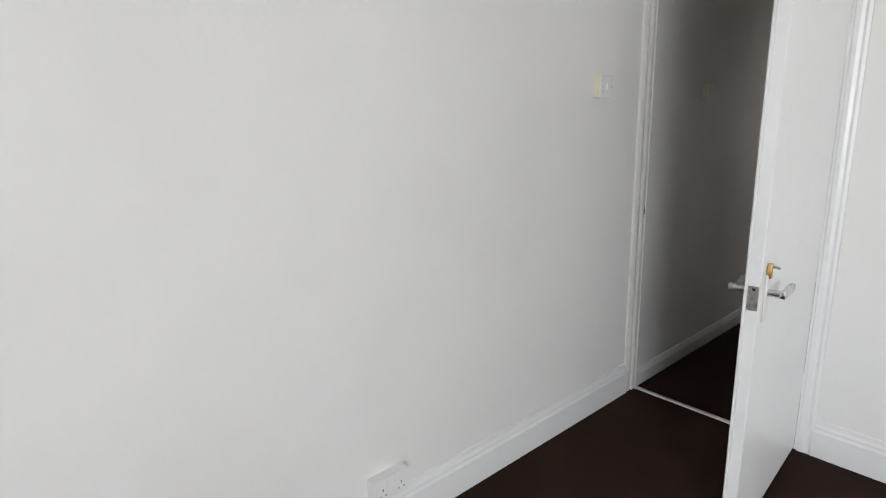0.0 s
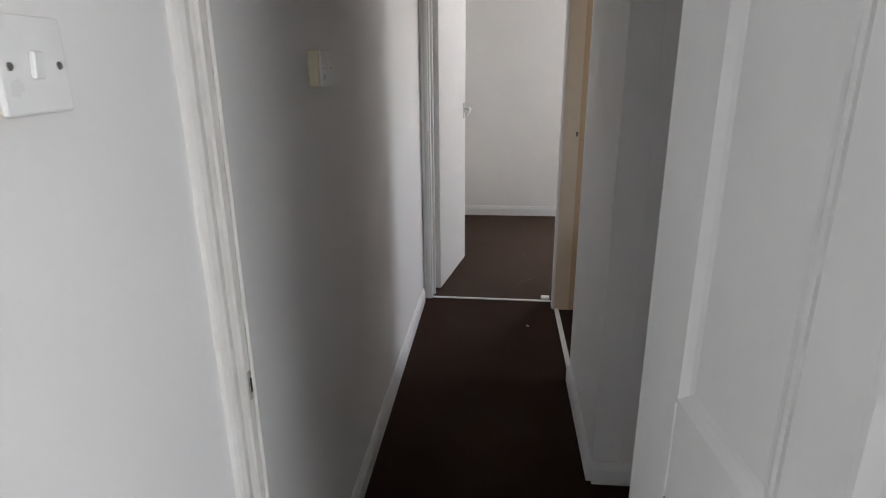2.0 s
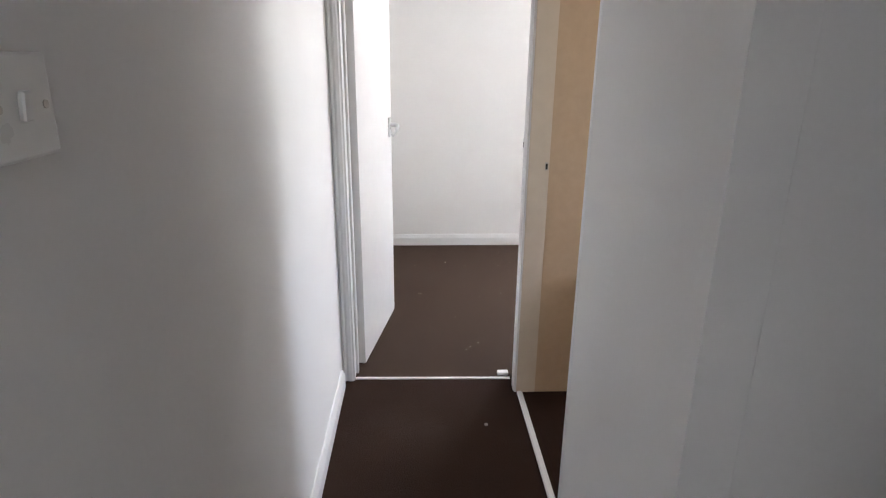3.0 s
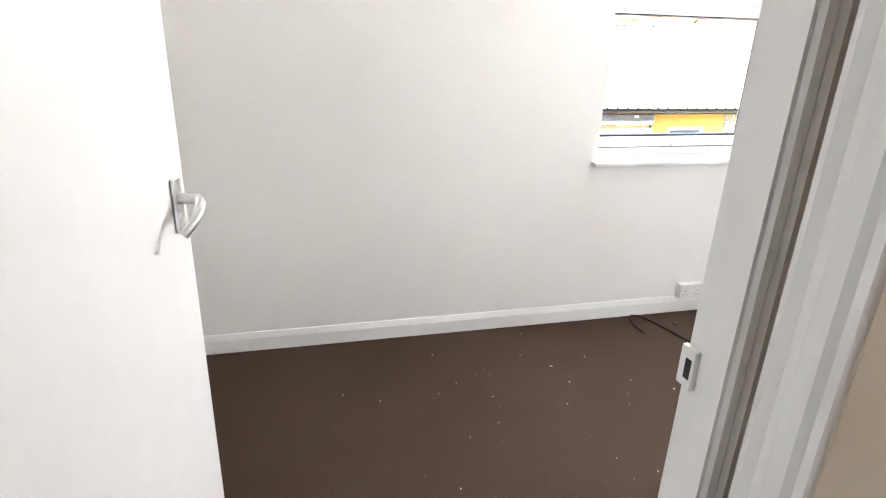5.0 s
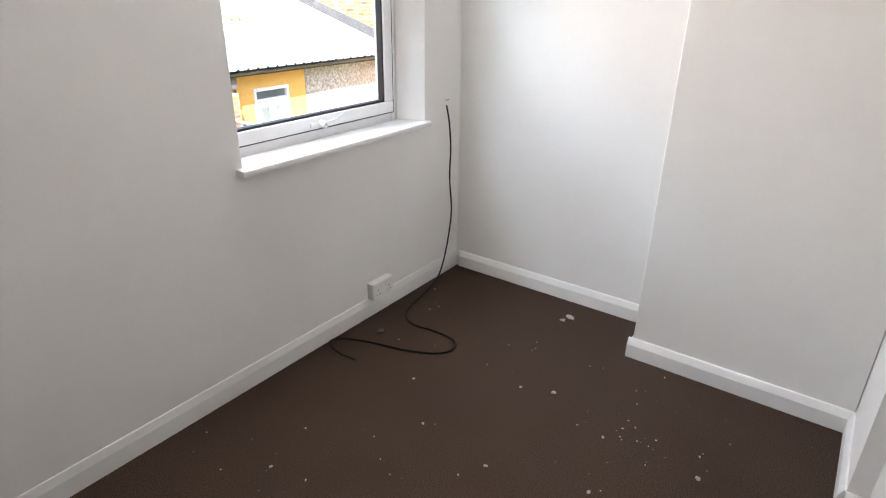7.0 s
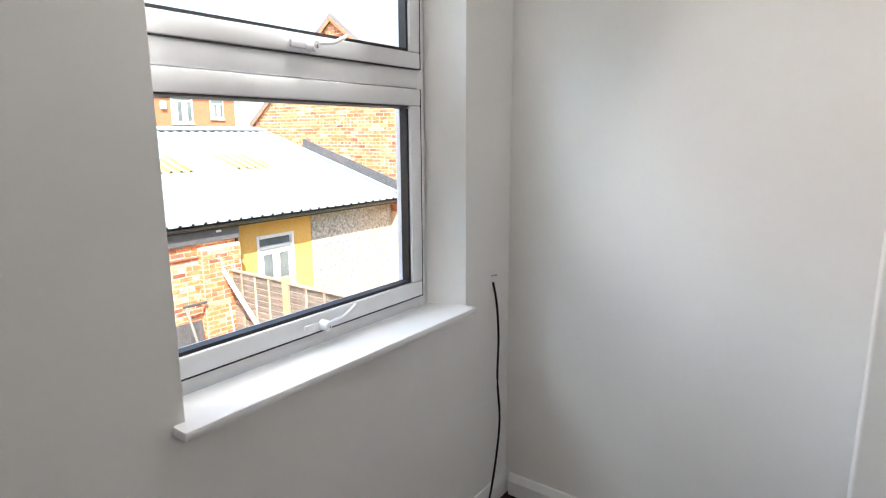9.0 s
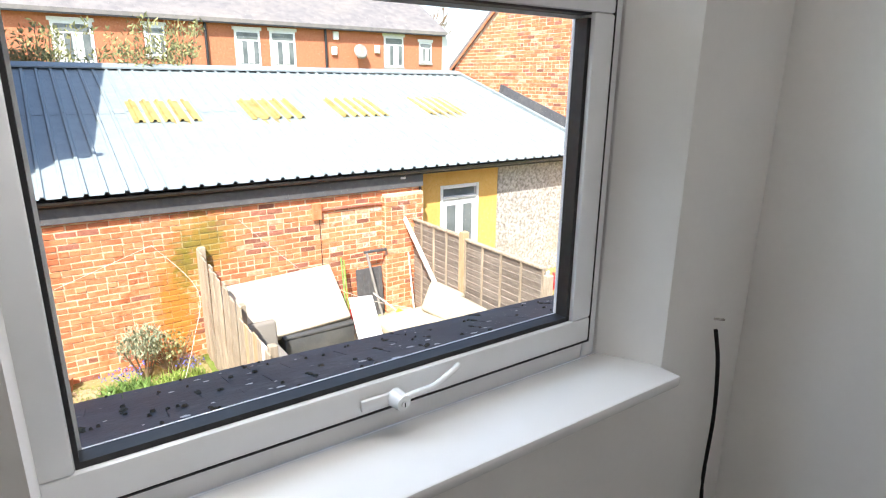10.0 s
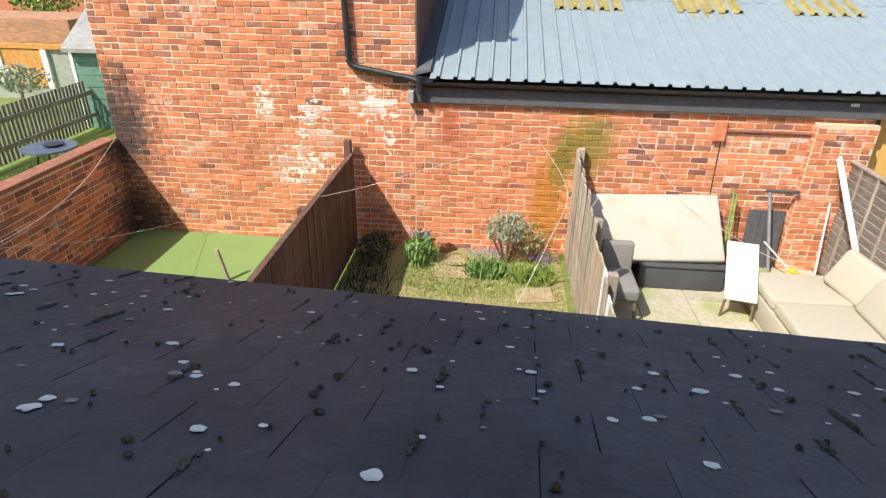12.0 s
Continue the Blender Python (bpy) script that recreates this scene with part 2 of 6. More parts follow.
FENCE_WEAVE = surf("weathered_larch_slats", (0.24, 0.20, 0.17), (0.36, 0.31, 0.26), 0.9, 12, 2, (0.17, 0.14, 0.11), 0.5, 0.4, 30, spread=0.2, stretch=(3, 0.6, 3), spec=0.2)
FENCE_TAN = surf("tan_fence", (0.42, 0.29, 0.16), (0.55, 0.40, 0.25), 0.9, 9, 2, (0.28, 0.2, 0.12), 0.5, 0.4, 30, spread=0.15, stretch=(3, 3, 0.6), spec=0.2)
FENCE_BROWN = surf("brown_fence", (0.10, 0.052, 0.034), (0.19, 0.11, 0.075), 0.9, 9, 2, (0.27, 0.20, 0.15), 0.7, 0.4, 30, spread=0.2, stretch=(3, 3, 0.5), spec=0.2)
TURF = surf("artificial_turf", (0.19, 0.28, 0.085), (0.26, 0.36, 0.125), 0.95, 200, 2, (0.22, 0.25, 0.11), 0.5, 0.5, 250, spec=0.1)
GRASS = surf("patchy_lawn", (0.20, 0.20, 0.06), (0.38, 0.31, 0.16), 0.95, 22, 4, (0.36, 0.27, 0.15), 0.8, 0.6, 120, spec=0.1)
BARE_EARTH = surf("bare_earth", (0.33, 0.24, 0.14), (0.46, 0.35, 0.22), 0.95, 18, 3, (0.24, 0.20, 0.09), 0.6, 0.6, 90, spec=0.1)
EARTH = surf("garden_ground", (0.12, 0.18, 0.035), (0.21, 0.25, 0.07), 0.95, 8, 0.3, (0.25, 0.2, 0.11), 0.5, 0.4, 60, spec=0.1)
PAVING = surf("pale_paving", (0.42, 0.36, 0.26), (0.53, 0.47, 0.36), 0.9, 25, 1.6, (0.29, 0.33, 0.10), 0.8, 0.3, 70, spread=0.12, spec=0.2, everywhere=True, dirt_at=(0.44, 0.66))
FABRIC_BEIGE = surf("beige_fabric", (0.42, 0.37, 0.28), (0.50, 0.45, 0.36), 0.95, 140, 3, (0.50, 0.42, 0.30), 0.6, 0.3, spec=0.1)
MATTRESS = surf("cream_mattress_cloth", (0.46, 0.42, 0.34), (0.52, 0.48, 0.40), 0.95, 120, 3.2, (0.42, 0.33, 0.19), 0.75, 0.3, spec=0.1)
FABRIC_GREY = surf("grey_fabric", (0.22, 0.20, 0.18), (0.30, 0.28, 0.25), 0.95, 140, 3, (0.18, 0.16, 0.14), 0.6, 0.3, spec=0.1)
FABRIC_DARK = surf("dark_grey_vinyl", (0.055, 0.058, 0.062), (0.085, 0.088, 0.092), 0.6, 60, 3, (0.14, 0.14, 0.14), 0.4, 0.15)
WHITEWOOD = surf("white_painted_board", (0.76, 0.76, 0.75), (0.82, 0.82, 0.81), 0.5, 12, 3, (0.66, 0.64, 0.6), 0.5, 0.06)
WOODLEG = surf("brown_wood", (0.16, 0.10, 0.06), (0.26, 0.17, 0.10), 0.6, 14, 4, bump=0.1, stretch=(3, 3, 0.5))
YELLOW = surf("yellow_masonry_paint", (0.70, 0.41, 0.11), (0.76, 0.47, 0.16), 0.85, 20, 1.8, (0.62, 0.33, 0.08), 0.6, 0.4, 45, spec=0.2)
PEBBLE = surf("pebbledash", (0.24, 0.215, 0.19), (0.60, 0.56, 0.52), 0.95, 22, 1.0, (0.40, 0.33, 0.25), 0.6, 1.0, 30, spec=0.15)
DARKGLASS = surf("dark_window_glass", (0.10, 0.12, 0.125), (0.20, 0.22, 0.225), 0.08, 2, 1, bump=0)
NET = surf("net_curtain", (0.55, 0.55, 0.52), (0.75, 0.75, 0.72), 0.9, 18, 3, stretch=(6, 6, 0.4), bump=0)
LEAF_GREEN = surf("green_leaves", (0.14, 0.26, 0.06), (0.28, 0.42, 0.13), 0.6, 30, 4, spread=0.35, island=True, bump=0)
LEAF_LIME = surf("fresh_grass_blades", (0.17, 0.27, 0.04), (0.32, 0.40, 0.10), 0.6, 30, 4, spread=0.3, island=True, bump=0)
LEAF_GREY = surf("grey_green_leaves", (0.28, 0.32, 0.20), (0.42, 0.45, 0.31), 0.8, 30, 4, spread=0.25, island=True, bump=0)
LEAF_DARK = surf("dark_leaves", (0.05, 0.065, 0.025), (0.115, 0.12, 0.05), 0.6, 30, 4, spread=0.35, island=True, bump=0)
LEAF_BUDDLEIA = surf("dry_olive_leaves", (0.22, 0.24, 0.09), (0.36, 0.34, 0.16), 0.8, 30, 4, spread=0.3, island=True, bump=0)
PETAL_BLUE = surf("blue_petals", (0.10, 0.12, 0.42), (0.20, 0.20, 0.55), 0.7, 30, 4, spread=0.2, island=True, bump=0)
GREEN_SHED = surf("green_shed_paint", (0.10, 0.20, 0.14), (0.15, 0.27, 0.19), 0.8, 12, 2, bump=0.1)
STONE_GREY = surf("grey_felt", (0.26, 0.25, 0.235), (0.34, 0.33, 0.31), 0.8, 12, 2, (0.2, 0.17, 0.14), 0.6, bump=0.15)
BLUEGREY = surf("blue_grey_enamel", (0.07, 0.085, 0.115), (0.11, 0.13, 0.17), 0.35, 12, 3, (0.3, 0.32, 0.34), 0.4, 0.03)
# pale pickets darkened to grey: the shade on their near side is in the colour
PICKET_SHADED = surf("shaded_picket_wood", (0.13, 0.125, 0.115), (0.22, 0.21, 0.195), 0.9, 12, 3, (0.3, 0.29, 0.27), 0.4, 0.3, spread=0.2, stretch=(3, 3, 0.6))
OLD_PARAPET = surf("streaked_old_brick", (0.36, 0.17, 0.09), (0.52, 0.28, 0.16), 0.9, 5, 1.6, (0.26, 0.19, 0.12), 0.8, 0.4, 30, stretch=(1, 1, 3), spec=0.2)
SAGE = surf("sage_render", (0.30, 0.31, 0.24), (0.38, 0.39, 0.31), 0.9, 8, 1.5, (0.24, 0.23, 0.18), 0.6, 0.3)
COPING = surf("weathered_coping", (0.26, 0.10, 0.065), (0.38, 0.17, 0.105), 0.9, 14, 2, (0.16, 0.10, 0.07), 0.5, 0.4, 50, spec=0.2)
ROPE = surf("washing_line", (0.62, 0.58, 0.5), (0.72, 0.68, 0.6), 0.8, bump=0)
RED_PLASTIC = surf("red_plastic", (0.45, 0.03, 0.03), (0.55, 0.05, 0.05), 0.45, bump=0)
BLUE_PLASTIC = surf("blue_plastic", (0.20, 0.42, 0.60), (0.28, 0.50, 0.66), 0.45, bump=0)
YELLOW_PLASTIC = surf("yellow_plastic", (0.65, 0.50, 0.02), (0.72, 0.58, 0.05), 0.45, bump=0)
ORANGE_WOOD = surf("orange_stained_wood", (0.50, 0.20, 0.04), (0.62, 0.32, 0.08), 0.6, 12, 2, bump=0.1)
TERRACOTTA = surf("terracotta", (0.35, 0.13, 0.07), (0.42, 0.17, 0.09), 0.8, 30, 4, bump=0.1)

GLASS = bpy.data.materials.new("window_glass")
GLASS.use_nodes = True
gb = GLASS.node_tree.nodes["Principled BSDF"]
gb.inputs["Transmission Weight"].default_value, gb.inputs["Roughness"].default_value, gb.inputs["IOR"].default_value = 1.0, 0.0, 1.05
gb.inputs["Base Color"].default_value = (0.98, 0.99, 0.99, 1)


# ---- mesh tools ----
def box(bm, x0, x1, y0, y1, z0, z1, bevel=0.0, segs=1, m=None):
    """A box added to bm, with its edges bevelled."""
    made = bmesh.ops.create_cube(bm, size=1.0)["verts"]
    mat = Matrix.Translation(((x0 + x1) / 2, (y0 + y1) / 2, (z0 + z1) / 2)) @ Matrix.Diagonal((x1 - x0, y1 - y0, z1 - z0, 1))
    bmesh.ops.transform(bm, matrix=(m @ mat) if m else mat, verts=made)
    if bevel:
        edges = list({e for v in made for e in v.link_edges})
        bmesh.ops.bevel(bm, geom=edges, offset=bevel, segments=segs, affect="EDGES", profile=0.5)
    return bm


def rod(bm, a, b, r, r2=None, n=10):
    """A round bar from a to b."""
    a, b = Vector(a), Vector(b)
    d = b - a
    m = Matrix.Translation((a + b) / 2) @ d.to_track_quat("Z", "Y").to_matrix().to_4x4()
    bmesh.ops.create_cone(bm, cap_ends=True, segments=n, radius1=r, radius2=r if r2 is None else r2, depth=d.length, matrix=m)
    return bm


def prism(bm, profile, path_a, path_b, right, up):
    """A moulding: the profile (offsets along right and up) drawn from path_a to path_b."""
    right, up = Vector(right), Vector(up)
    ra = [bm.verts.new(Vector(path_a) + right * u + up * v) for u, v in profile]
    rb = [bm.verts.new(Vector(path_b) + right * u + up * v) for u, v in profile]
    n = len(profile)
    for i in range(n):
        bm.faces.new((ra[i], ra[(i + 1) % n], rb[(i + 1) % n], rb[i]))
    bm.faces.new(ra[::-1])
    bm.faces.new(rb)
    bmesh.ops.recalc_face_normals(bm, faces=bm.faces)
    return bm


def tube(bm, points, r, n=8, smooth=4):
    """A bent tube through the points."""
    pts = [Vector(p) for p in points]
    if smooth > 1:
        out = []
        for i in range(len(pts) - 1):
            p0, p1, p2, p3 = pts[max(i - 1, 0)], pts[i], pts[i + 1], pts[min(i + 2, len(pts) - 1)]
            for k in range(smooth):
                u = k / smooth
                out.append(0.5 * ((2 * p1) + (p2 - p0) * u + (2 * p0 - 5 * p1 + 4 * p2 - p3) * u * u + (3 * p1 - p0 - 3 * p2 + p3) * u ** 3))
        pts = out + [pts[-1]]
    rings = []
    for i, p in enumerate(pts):
        d = (pts[min(i + 1, len(pts) - 1)] - pts[max(i - 1, 0)]).normalized()
        side = d.cross(Vector((0, 0, 1)))
        side = side.normalized() if side.length > 0.05 else d.cross(Vector((0, 1, 0))).normalized()
        up = side.cross(d)
        rings.append([bm.verts.new(p + (side * math.cos(a) + up * math.sin(a)) * r) for a in (2 * math.pi * k / n for k in range(n))])
    for a, b in zip(rings, rings[1:]):
        for k in range(n):
            bm.faces.new((a[k], a[(k + 1) % n], b[(k + 1) % n], b[k]))
    bm.faces.new(rings[0][::-1])
    bm.faces.new(rings[-1])
    bmesh.ops.recalc_face_normals(bm, faces=bm.faces)
    return bm


def finish(bm, name, material, smooth=False):
    me = bpy.data.meshes.new(name)
    bm.to_mesh(me)
    bm.free()
    me.materials.append(material)
    if smooth:
        me.shade_smooth()
        me.set_sharp_from_angle(angle=radians(35))
    return me


def part(name, bm, material, parent, label="", smooth=False):
    """One mesh object under a thing or under a part, in the thing's own coordinates."""
    ob = new(name, finish(bm, name, material, smooth))
    ob.parent = parent
    return tagged(ob, label)


def solid(name, bm, material, label, category, kind="", group="", at=None, smooth=False):
    """A thing of one mesh."""
    ob = new(name, finish(bm, name, material, smooth))
    if at:
        ob.matrix_world = at
    return tagged(ob, label, category, group, kind)


def thing(name, at, label, category, kind="", group=""):
    """An empty at the thing's base, which carries its parts."""
    ob = new(name)
    ob.empty_display_size = 0.1
    ob.matrix_world = at
    return tagged(ob, label, category, group, kind)


def BM():
    return bmesh.new()


# ---- the flat: floors, walls, ceilings ----
HB = 2.45        # ceiling height
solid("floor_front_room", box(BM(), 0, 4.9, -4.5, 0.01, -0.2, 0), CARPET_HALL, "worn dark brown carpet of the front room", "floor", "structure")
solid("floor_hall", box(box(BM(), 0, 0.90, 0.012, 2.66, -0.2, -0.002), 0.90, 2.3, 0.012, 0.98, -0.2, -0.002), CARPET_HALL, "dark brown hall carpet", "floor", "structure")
solid("floor_back_room", box(BM(), -0.07, 3.4, 2.662, 4.86, -0.2, 0), CARPET, "brown carpet strewn with plaster crumbs", "floor", "structure")
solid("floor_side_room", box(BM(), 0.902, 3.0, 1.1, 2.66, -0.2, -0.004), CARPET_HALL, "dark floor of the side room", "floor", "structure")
solid("ceiling_front_room", box(BM(), -0.2, 5.0, -4.7, 0.05, HB, HB + 0.15), CEIL, "white plastered ceiling", "ceiling", "structure")
solid("ceiling_hall", box(BM(), -0.2, 3.1, 0.052, 2.70, HB - 0.002, HB + 0.15), CEIL, "white plastered ceiling", "ceiling", "structure")
solid("ceiling_back_room", box(BM(), -0.2, 3.5, 2.702, 5.1, HB, HB + 0.15), CEIL, "white plastered ceiling", "ceiling", "structure")


def wall(name, bm, material, label):
    return solid(name, bm, material, label, "wall", "structure")


wall("wall_west_front", box(BM(), -0.15, 0, -4.6, 0.0, 0, HB), PAINT_LUMPY, "white painted wall with a lumpy paper")
wall("wall_west_hall", box(BM(), -0.15, 0, 0.0, 2.70, 0, HB), PAINT, "white painted hall wall")
wall("wall_west_back", box(BM(), -0.22, -0.065, 2.70, 5.1, 0, HB), PAINT, "white painted wall")
# wall between front room and hall, with its doorway
bm = box(BM(), 0.80, 5.0, 0.0, 0.12, 0, HB)
box(bm, 0.0, 0.80, 0.0, 0.12, 2.03, HB)
wall("wall_front_hall", bm, PAINT, "white painted wall beside the front room door")
# front wall, with a window behind the walker
bm = box(BM(), -0.15, 3.3, -4.65, -4.5, 0, HB)
box(bm, 4.8, 5.0, -4.65, -4.5, 0, HB)
box(bm, 3.3, 4.8, -4.65, -4.5, 0, 0.85)
box(bm, 3.3, 4.8, -4.65, -4.5, 2.2, HB)
wall("wall_south", bm, PAINT, "white painted wall with a window")
wall("wall_east_front", box(BM(), 4.9, 5.0, -4.5, 0.0, 0, HB), PAINT, "white painted wall")
# hall: right-hand side
bm = box(BM(), 0.85, 0.95, 0.93, 1.66, 0, HB)
box(bm, 0.85, 0.95, 1.66, 2.56, 2.03, HB)
box(bm, 0.9505, 2.3, 0.93, 1.08, 0, HB)
wall("wall_hall_east", bm, PAINT, "white painted hall wall ending in a corner")
wall("wall_landing_end", box(BM(), 2.3, 2.4, 0.12, 1.08, 0, HB), PAINT, "white painted wall at the landing")
# side room, with an unseen window opening added beside its lamp
bm = box(BM(), 2.95, 3.05, 1.08, 1.5, 0, HB)
box(bm, 2.95, 3.05, 2.1, 2.66, 0, HB)
box(bm, 2.95, 3.05, 1.5, 2.1, 0, 1.1)
box(bm, 2.95, 3.05, 1.5, 2.1, 1.9, HB)
wall("wall_side_room_east", bm, WARM_LIT, "wall toned tan for warm light, with an added small window")
wall("wall_side_room_south", box(BM(), 0.95, 2.95, 1.08, 1.12, 0, HB), WARM_LIT, "wall toned tan for warm light")
wall("wall_side_room_north", box(BM(), 0.9352, 2.95, 2.5225, 2.655, 0, HB), WARM_LIT, "tan wall with its warm light put into the paint")
# wall between hall and back room, with its doorway
bm = box(BM(), 0.885, 3.4, 2.66, 2.72, 0, HB)
box(bm, 0.95, 3.4, 2.72, 2.80, 0, HB)
box(bm, 0.02, 0.885, 2.66, 2.80, 2.03, HB)
box(bm, 0.885, 0.95, 2.72, 2.80, 2.03, HB)
box(bm, -0.10, 0.02, 2.70, 2.80, 0, HB)
wall("wall_back_south", bm, PAINT, "white painted wall beside the back room door")
wall("wall_east_alcove", box(BM(), 3.265, 3.4, 2.80, 5.1, 0, HB), PAINT, "white painted alcove wall beside the window")
bm = box(BM(), 2.955, 3.263, 2.86, 3.685, 0, HB, 0.005, 2)
wall("wall_chimney_breast", bm, PAINT_LUMPY, "white painted chimney breast")
wall("wall_chimney_side", box(BM(), 2.5, 3.2, 2.801, 2.858, 0, HB), PAINT, "white painted wall beside the chimney breast")
# window wall
WX0, WX1, WZ0, WZ1, WY = 1.900, 2.962, 0.885, 2.26, 4.845
bm = box(BM(), -0.10, WX0, WY, 5.1, -0.2, HB)
box(bm, WX1, 3.4, WY, 5.1, -0.2, HB)
prism(bm, [(WX1, WY), (WX1, 5.1), (WX1 - 0.065, 5.1), (WX1 - 0.065, 4.967)], (0, 0, WZ0 - 0.02), (0, 0, WZ1), (1, 0, 0), (0, 1, 0))
box(bm, WX0, WX1, WY, 5.1, -0.2, WZ0 - 0.02)
box(bm, WX0, WX1, WY, 5.1, WZ1, HB)
wall("wall_north", bm, PAINT, "white painted window wall")

# ---- skirtings ----
SKIRT_LOW = [(0, 0), (0.018, 0), (0.018, 0.062), (0.008, 0.088), (0.005, 0.092), (0, 0.092)]
SKIRT_TALL = [(0, 0), (0.020, 0), (0.020, 0.112), (0.014, 0.122), (0.014, 0.132), (0.008, 0.142), (0.006, 0.158), (0, 0.160)]


def skirting(name, a, b, right, profile=SKIRT_LOW, material=None, label="white gloss skirting board"):
    bm = prism(BM(), profile, (*a, 0.001), (*b, 0.001), (*right, 0), (0, 0, 1))
    solid(name, bm, material or GLOSS, label, "skirting board", "structure")


skirting("baseboard_front_west", (0, -4.5), (0, -0.075), (1, 0), SKIRT_TALL, None, "tall moulded white skirting board")
skirting("baseboard_front_north", (0.842, 0), (4.9, 0), (0, -1), SKIRT_TALL, None, "tall moulded white skirting board")
skirting("baseboard_hall_west", (0, 0.018), (0, 2.59), (1, 0))
skirting("baseboard_hall_east", (0.85, 0.93), (0.85, 1.66), (-1, 0))
skirting("baseboard_hall_return", (0.85, 0.93), (1.6, 0.93), (0, -1))
skirting("baseboard_back_north", (-0.065, 4.845), (3.265, 4.845), (0, -1), [(u * 0.6, v * 1.06) for u, v in SKIRT_LOW])
skirting("baseboard_back_west", (-0.065, 2.88), (-0.065, 4.82), (1, 0))
skirting("baseboard_alcove", (3.265, 3.705), (3.265, 4.82), (-1, 0))
skirting("baseboard_chimney_return", (2.956, 3.685), (3.265, 3.685), (0, 1))
skirting("baseboard_chimney", (2.955, 2.858), (2.955, 3.703), (-1, 0))
skirting("baseboard_back_south", (2.5, 2.80), (2.5, 2.858), (-1, 0))
skirting("baseboard_back_south_b", (1.02, 2.80), (2.5, 2.80), (0, 1))
skirting("baseboard_back_south_c", (2.5, 2.858), (2.937, 2.858), (0, 1))

# ---- door frames ----
ARCH = [(0, 0), (0.062, 0), (0.062, 0.010), (0.052, 0.016), (0.042, 0.012), (0.030, 0.017), (0.014, 0.017), (0.008, 0.012), (0, 0.012)]


def architrave(name, base, out, face, height, parent, label="", mat=None):
    """An upright moulding: base at the opening's edge, out away from the opening, face off the wall."""
    bm = prism(BM(), ARCH, (*base, 0.0), (*base, height), (*out, 0), (*face, 0))
    return part(name, bm, mat or GLOSS, parent, label)


fa = thing("door_frame_front", pose(0, 0, 0), "white gloss door frame with chipped paint and a lock keep", "door frame", "structure")
part("jamb", box(BM(), 0.0, 0.024, -0.030, 0.003, 0, 2.03, 0.004), GLOSS_OLD, fa, "chipped white jamb")
part("jamb", box(BM(), 0.782, 0.81, -0.004, 0.124, 0, 2.03, 0.003), GLOSS, fa)
part("head", box(BM(), 0.0245, 0.782, -0.004, 0.124, 2.0, 2.03, 0.003), GLOSS, fa)
part("stop", box(BM(), 0.024, 0.032, -0.010, 0.002, 0, 2.0, 0.003), GLOSS_OLD, fa)
part("stop", box(BM(), 0.770, 0.782, 0.045, 0.075, 0, 2.0, 0.003), GLOSS, fa)
part("architrave", prism(BM(), [(u * 0.75, v * 0.9) for u, v in ARCH], (0.0, -0.030, 0), (0.0, -0.030, 2.06), (0, -1, 0), (1, 0, 0)), GLOSS_OLD, fa, "worn white architrave")
architrave("architrave", (0.782, -0.002), (1, 0), (0, -1), 2.06, fa)
part("lock_keep", box(BM(), 0.0242, 0.0262, -0.020, -0.004, 0.91, 0.97, 0.0008), PLATE, fa, "worn steel lock keep")
part("keep_hole", box(BM(), 0.0258, 0.0268, -0.016, -0.008, 0.925, 0.955), DARKSLOT, fa)
part("paint_blister", box(BM(), 0.008, 0.018, -0.060, -0.040, 0.985, 1.0, 0.004, 2), GLOSS_OLD, fa)

fb = thing("door_frame_back", pose(0, 2.66, 0), "white gloss door frame of the back room", "door frame", "structure")
part("jamb", box(BM(), 0.03, 0.058, -0.004, 0.144, 0, 2.03, 0.003), GLOSS, fb)
part("jamb", box(BM(), 0.860, 0.884, -0.004, 0.058, 0, 2.03, 0.003), GLOSS, fb)
part("head", box(BM(), 0.058, 0.860, -0.004, 0.144, 2.0, 2.03, 0.003), GLOSS, fb)
part("stop", box(BM(), 0.058, 0.070, 0.055, 0.090, 0, 2.0, 0.003), GLOSS, fb)
part("architrave", prism(BM(), [(u * 0.9, v) for u, v in ARCH], (0.058, -0.002, 0), (0.058, -0.002, 2.06), (-1, 0, 0), (0, -1, 0)), GLOSS, fb)
part("architrave", prism(BM(), [(u * 0.6, v) for u, v in ARCH], (0.850, -0.002, 0), (0.850, -0.002, 2.06), (1, 0, 0), (0, -1, 0)), GLOSS, fb)
part("architrave", prism(BM(), ARCH, (0.952, 0.142, 0), (0.952, 0.142, 2.06), (1, 0, 0), (0, 1, 0)), GLOSS, fb)
part("lock_keep", box(BM(), 0.8525, 0.860, 0.034, 0.058, 1.142, 1.19, 0.001), WPLASTIC, fb, "painted lock keep")
part("keep_hole", box(BM(), 0.8517, 0.8527, 0.038, 0.047, 1.154, 1.178), DARKSLOT, fb)

fc = thing("door_frame_side", pose(0.85, 0, 0), "white painted door frame of the side room", "door frame", "structure")
part("jamb", box(BM(), -0.004, 0.085, 2.522, 2.60, 0, 2.03), LINING_LIT, fc, "white lining toned cream for bounced warm light")
part("jamb", box(BM(), 0.0, 0.104, 1.662, 1.69, 0, 2.03, 0.003), GLOSS, fc)
part("head", box(BM(), -0.004, 0.104, 1.69, 2.522, 2.0, 2.03, 0.003), GLOSS, fc)
part("architrave", prism(BM(), [(u * 1.15, v) for u, v in ARCH], (-0.002, 2.524, 0), (-0.002, 2.524, 2.06), (0, 1, 0), (-1, 0, 0)), GLOSS, fc)
part("lock_keep", box(BM(), 0.067, 0.079, 2.5195, 2.522, 1.083, 1.117, 0.001), PLATE, fc, "small brass-coloured keep")
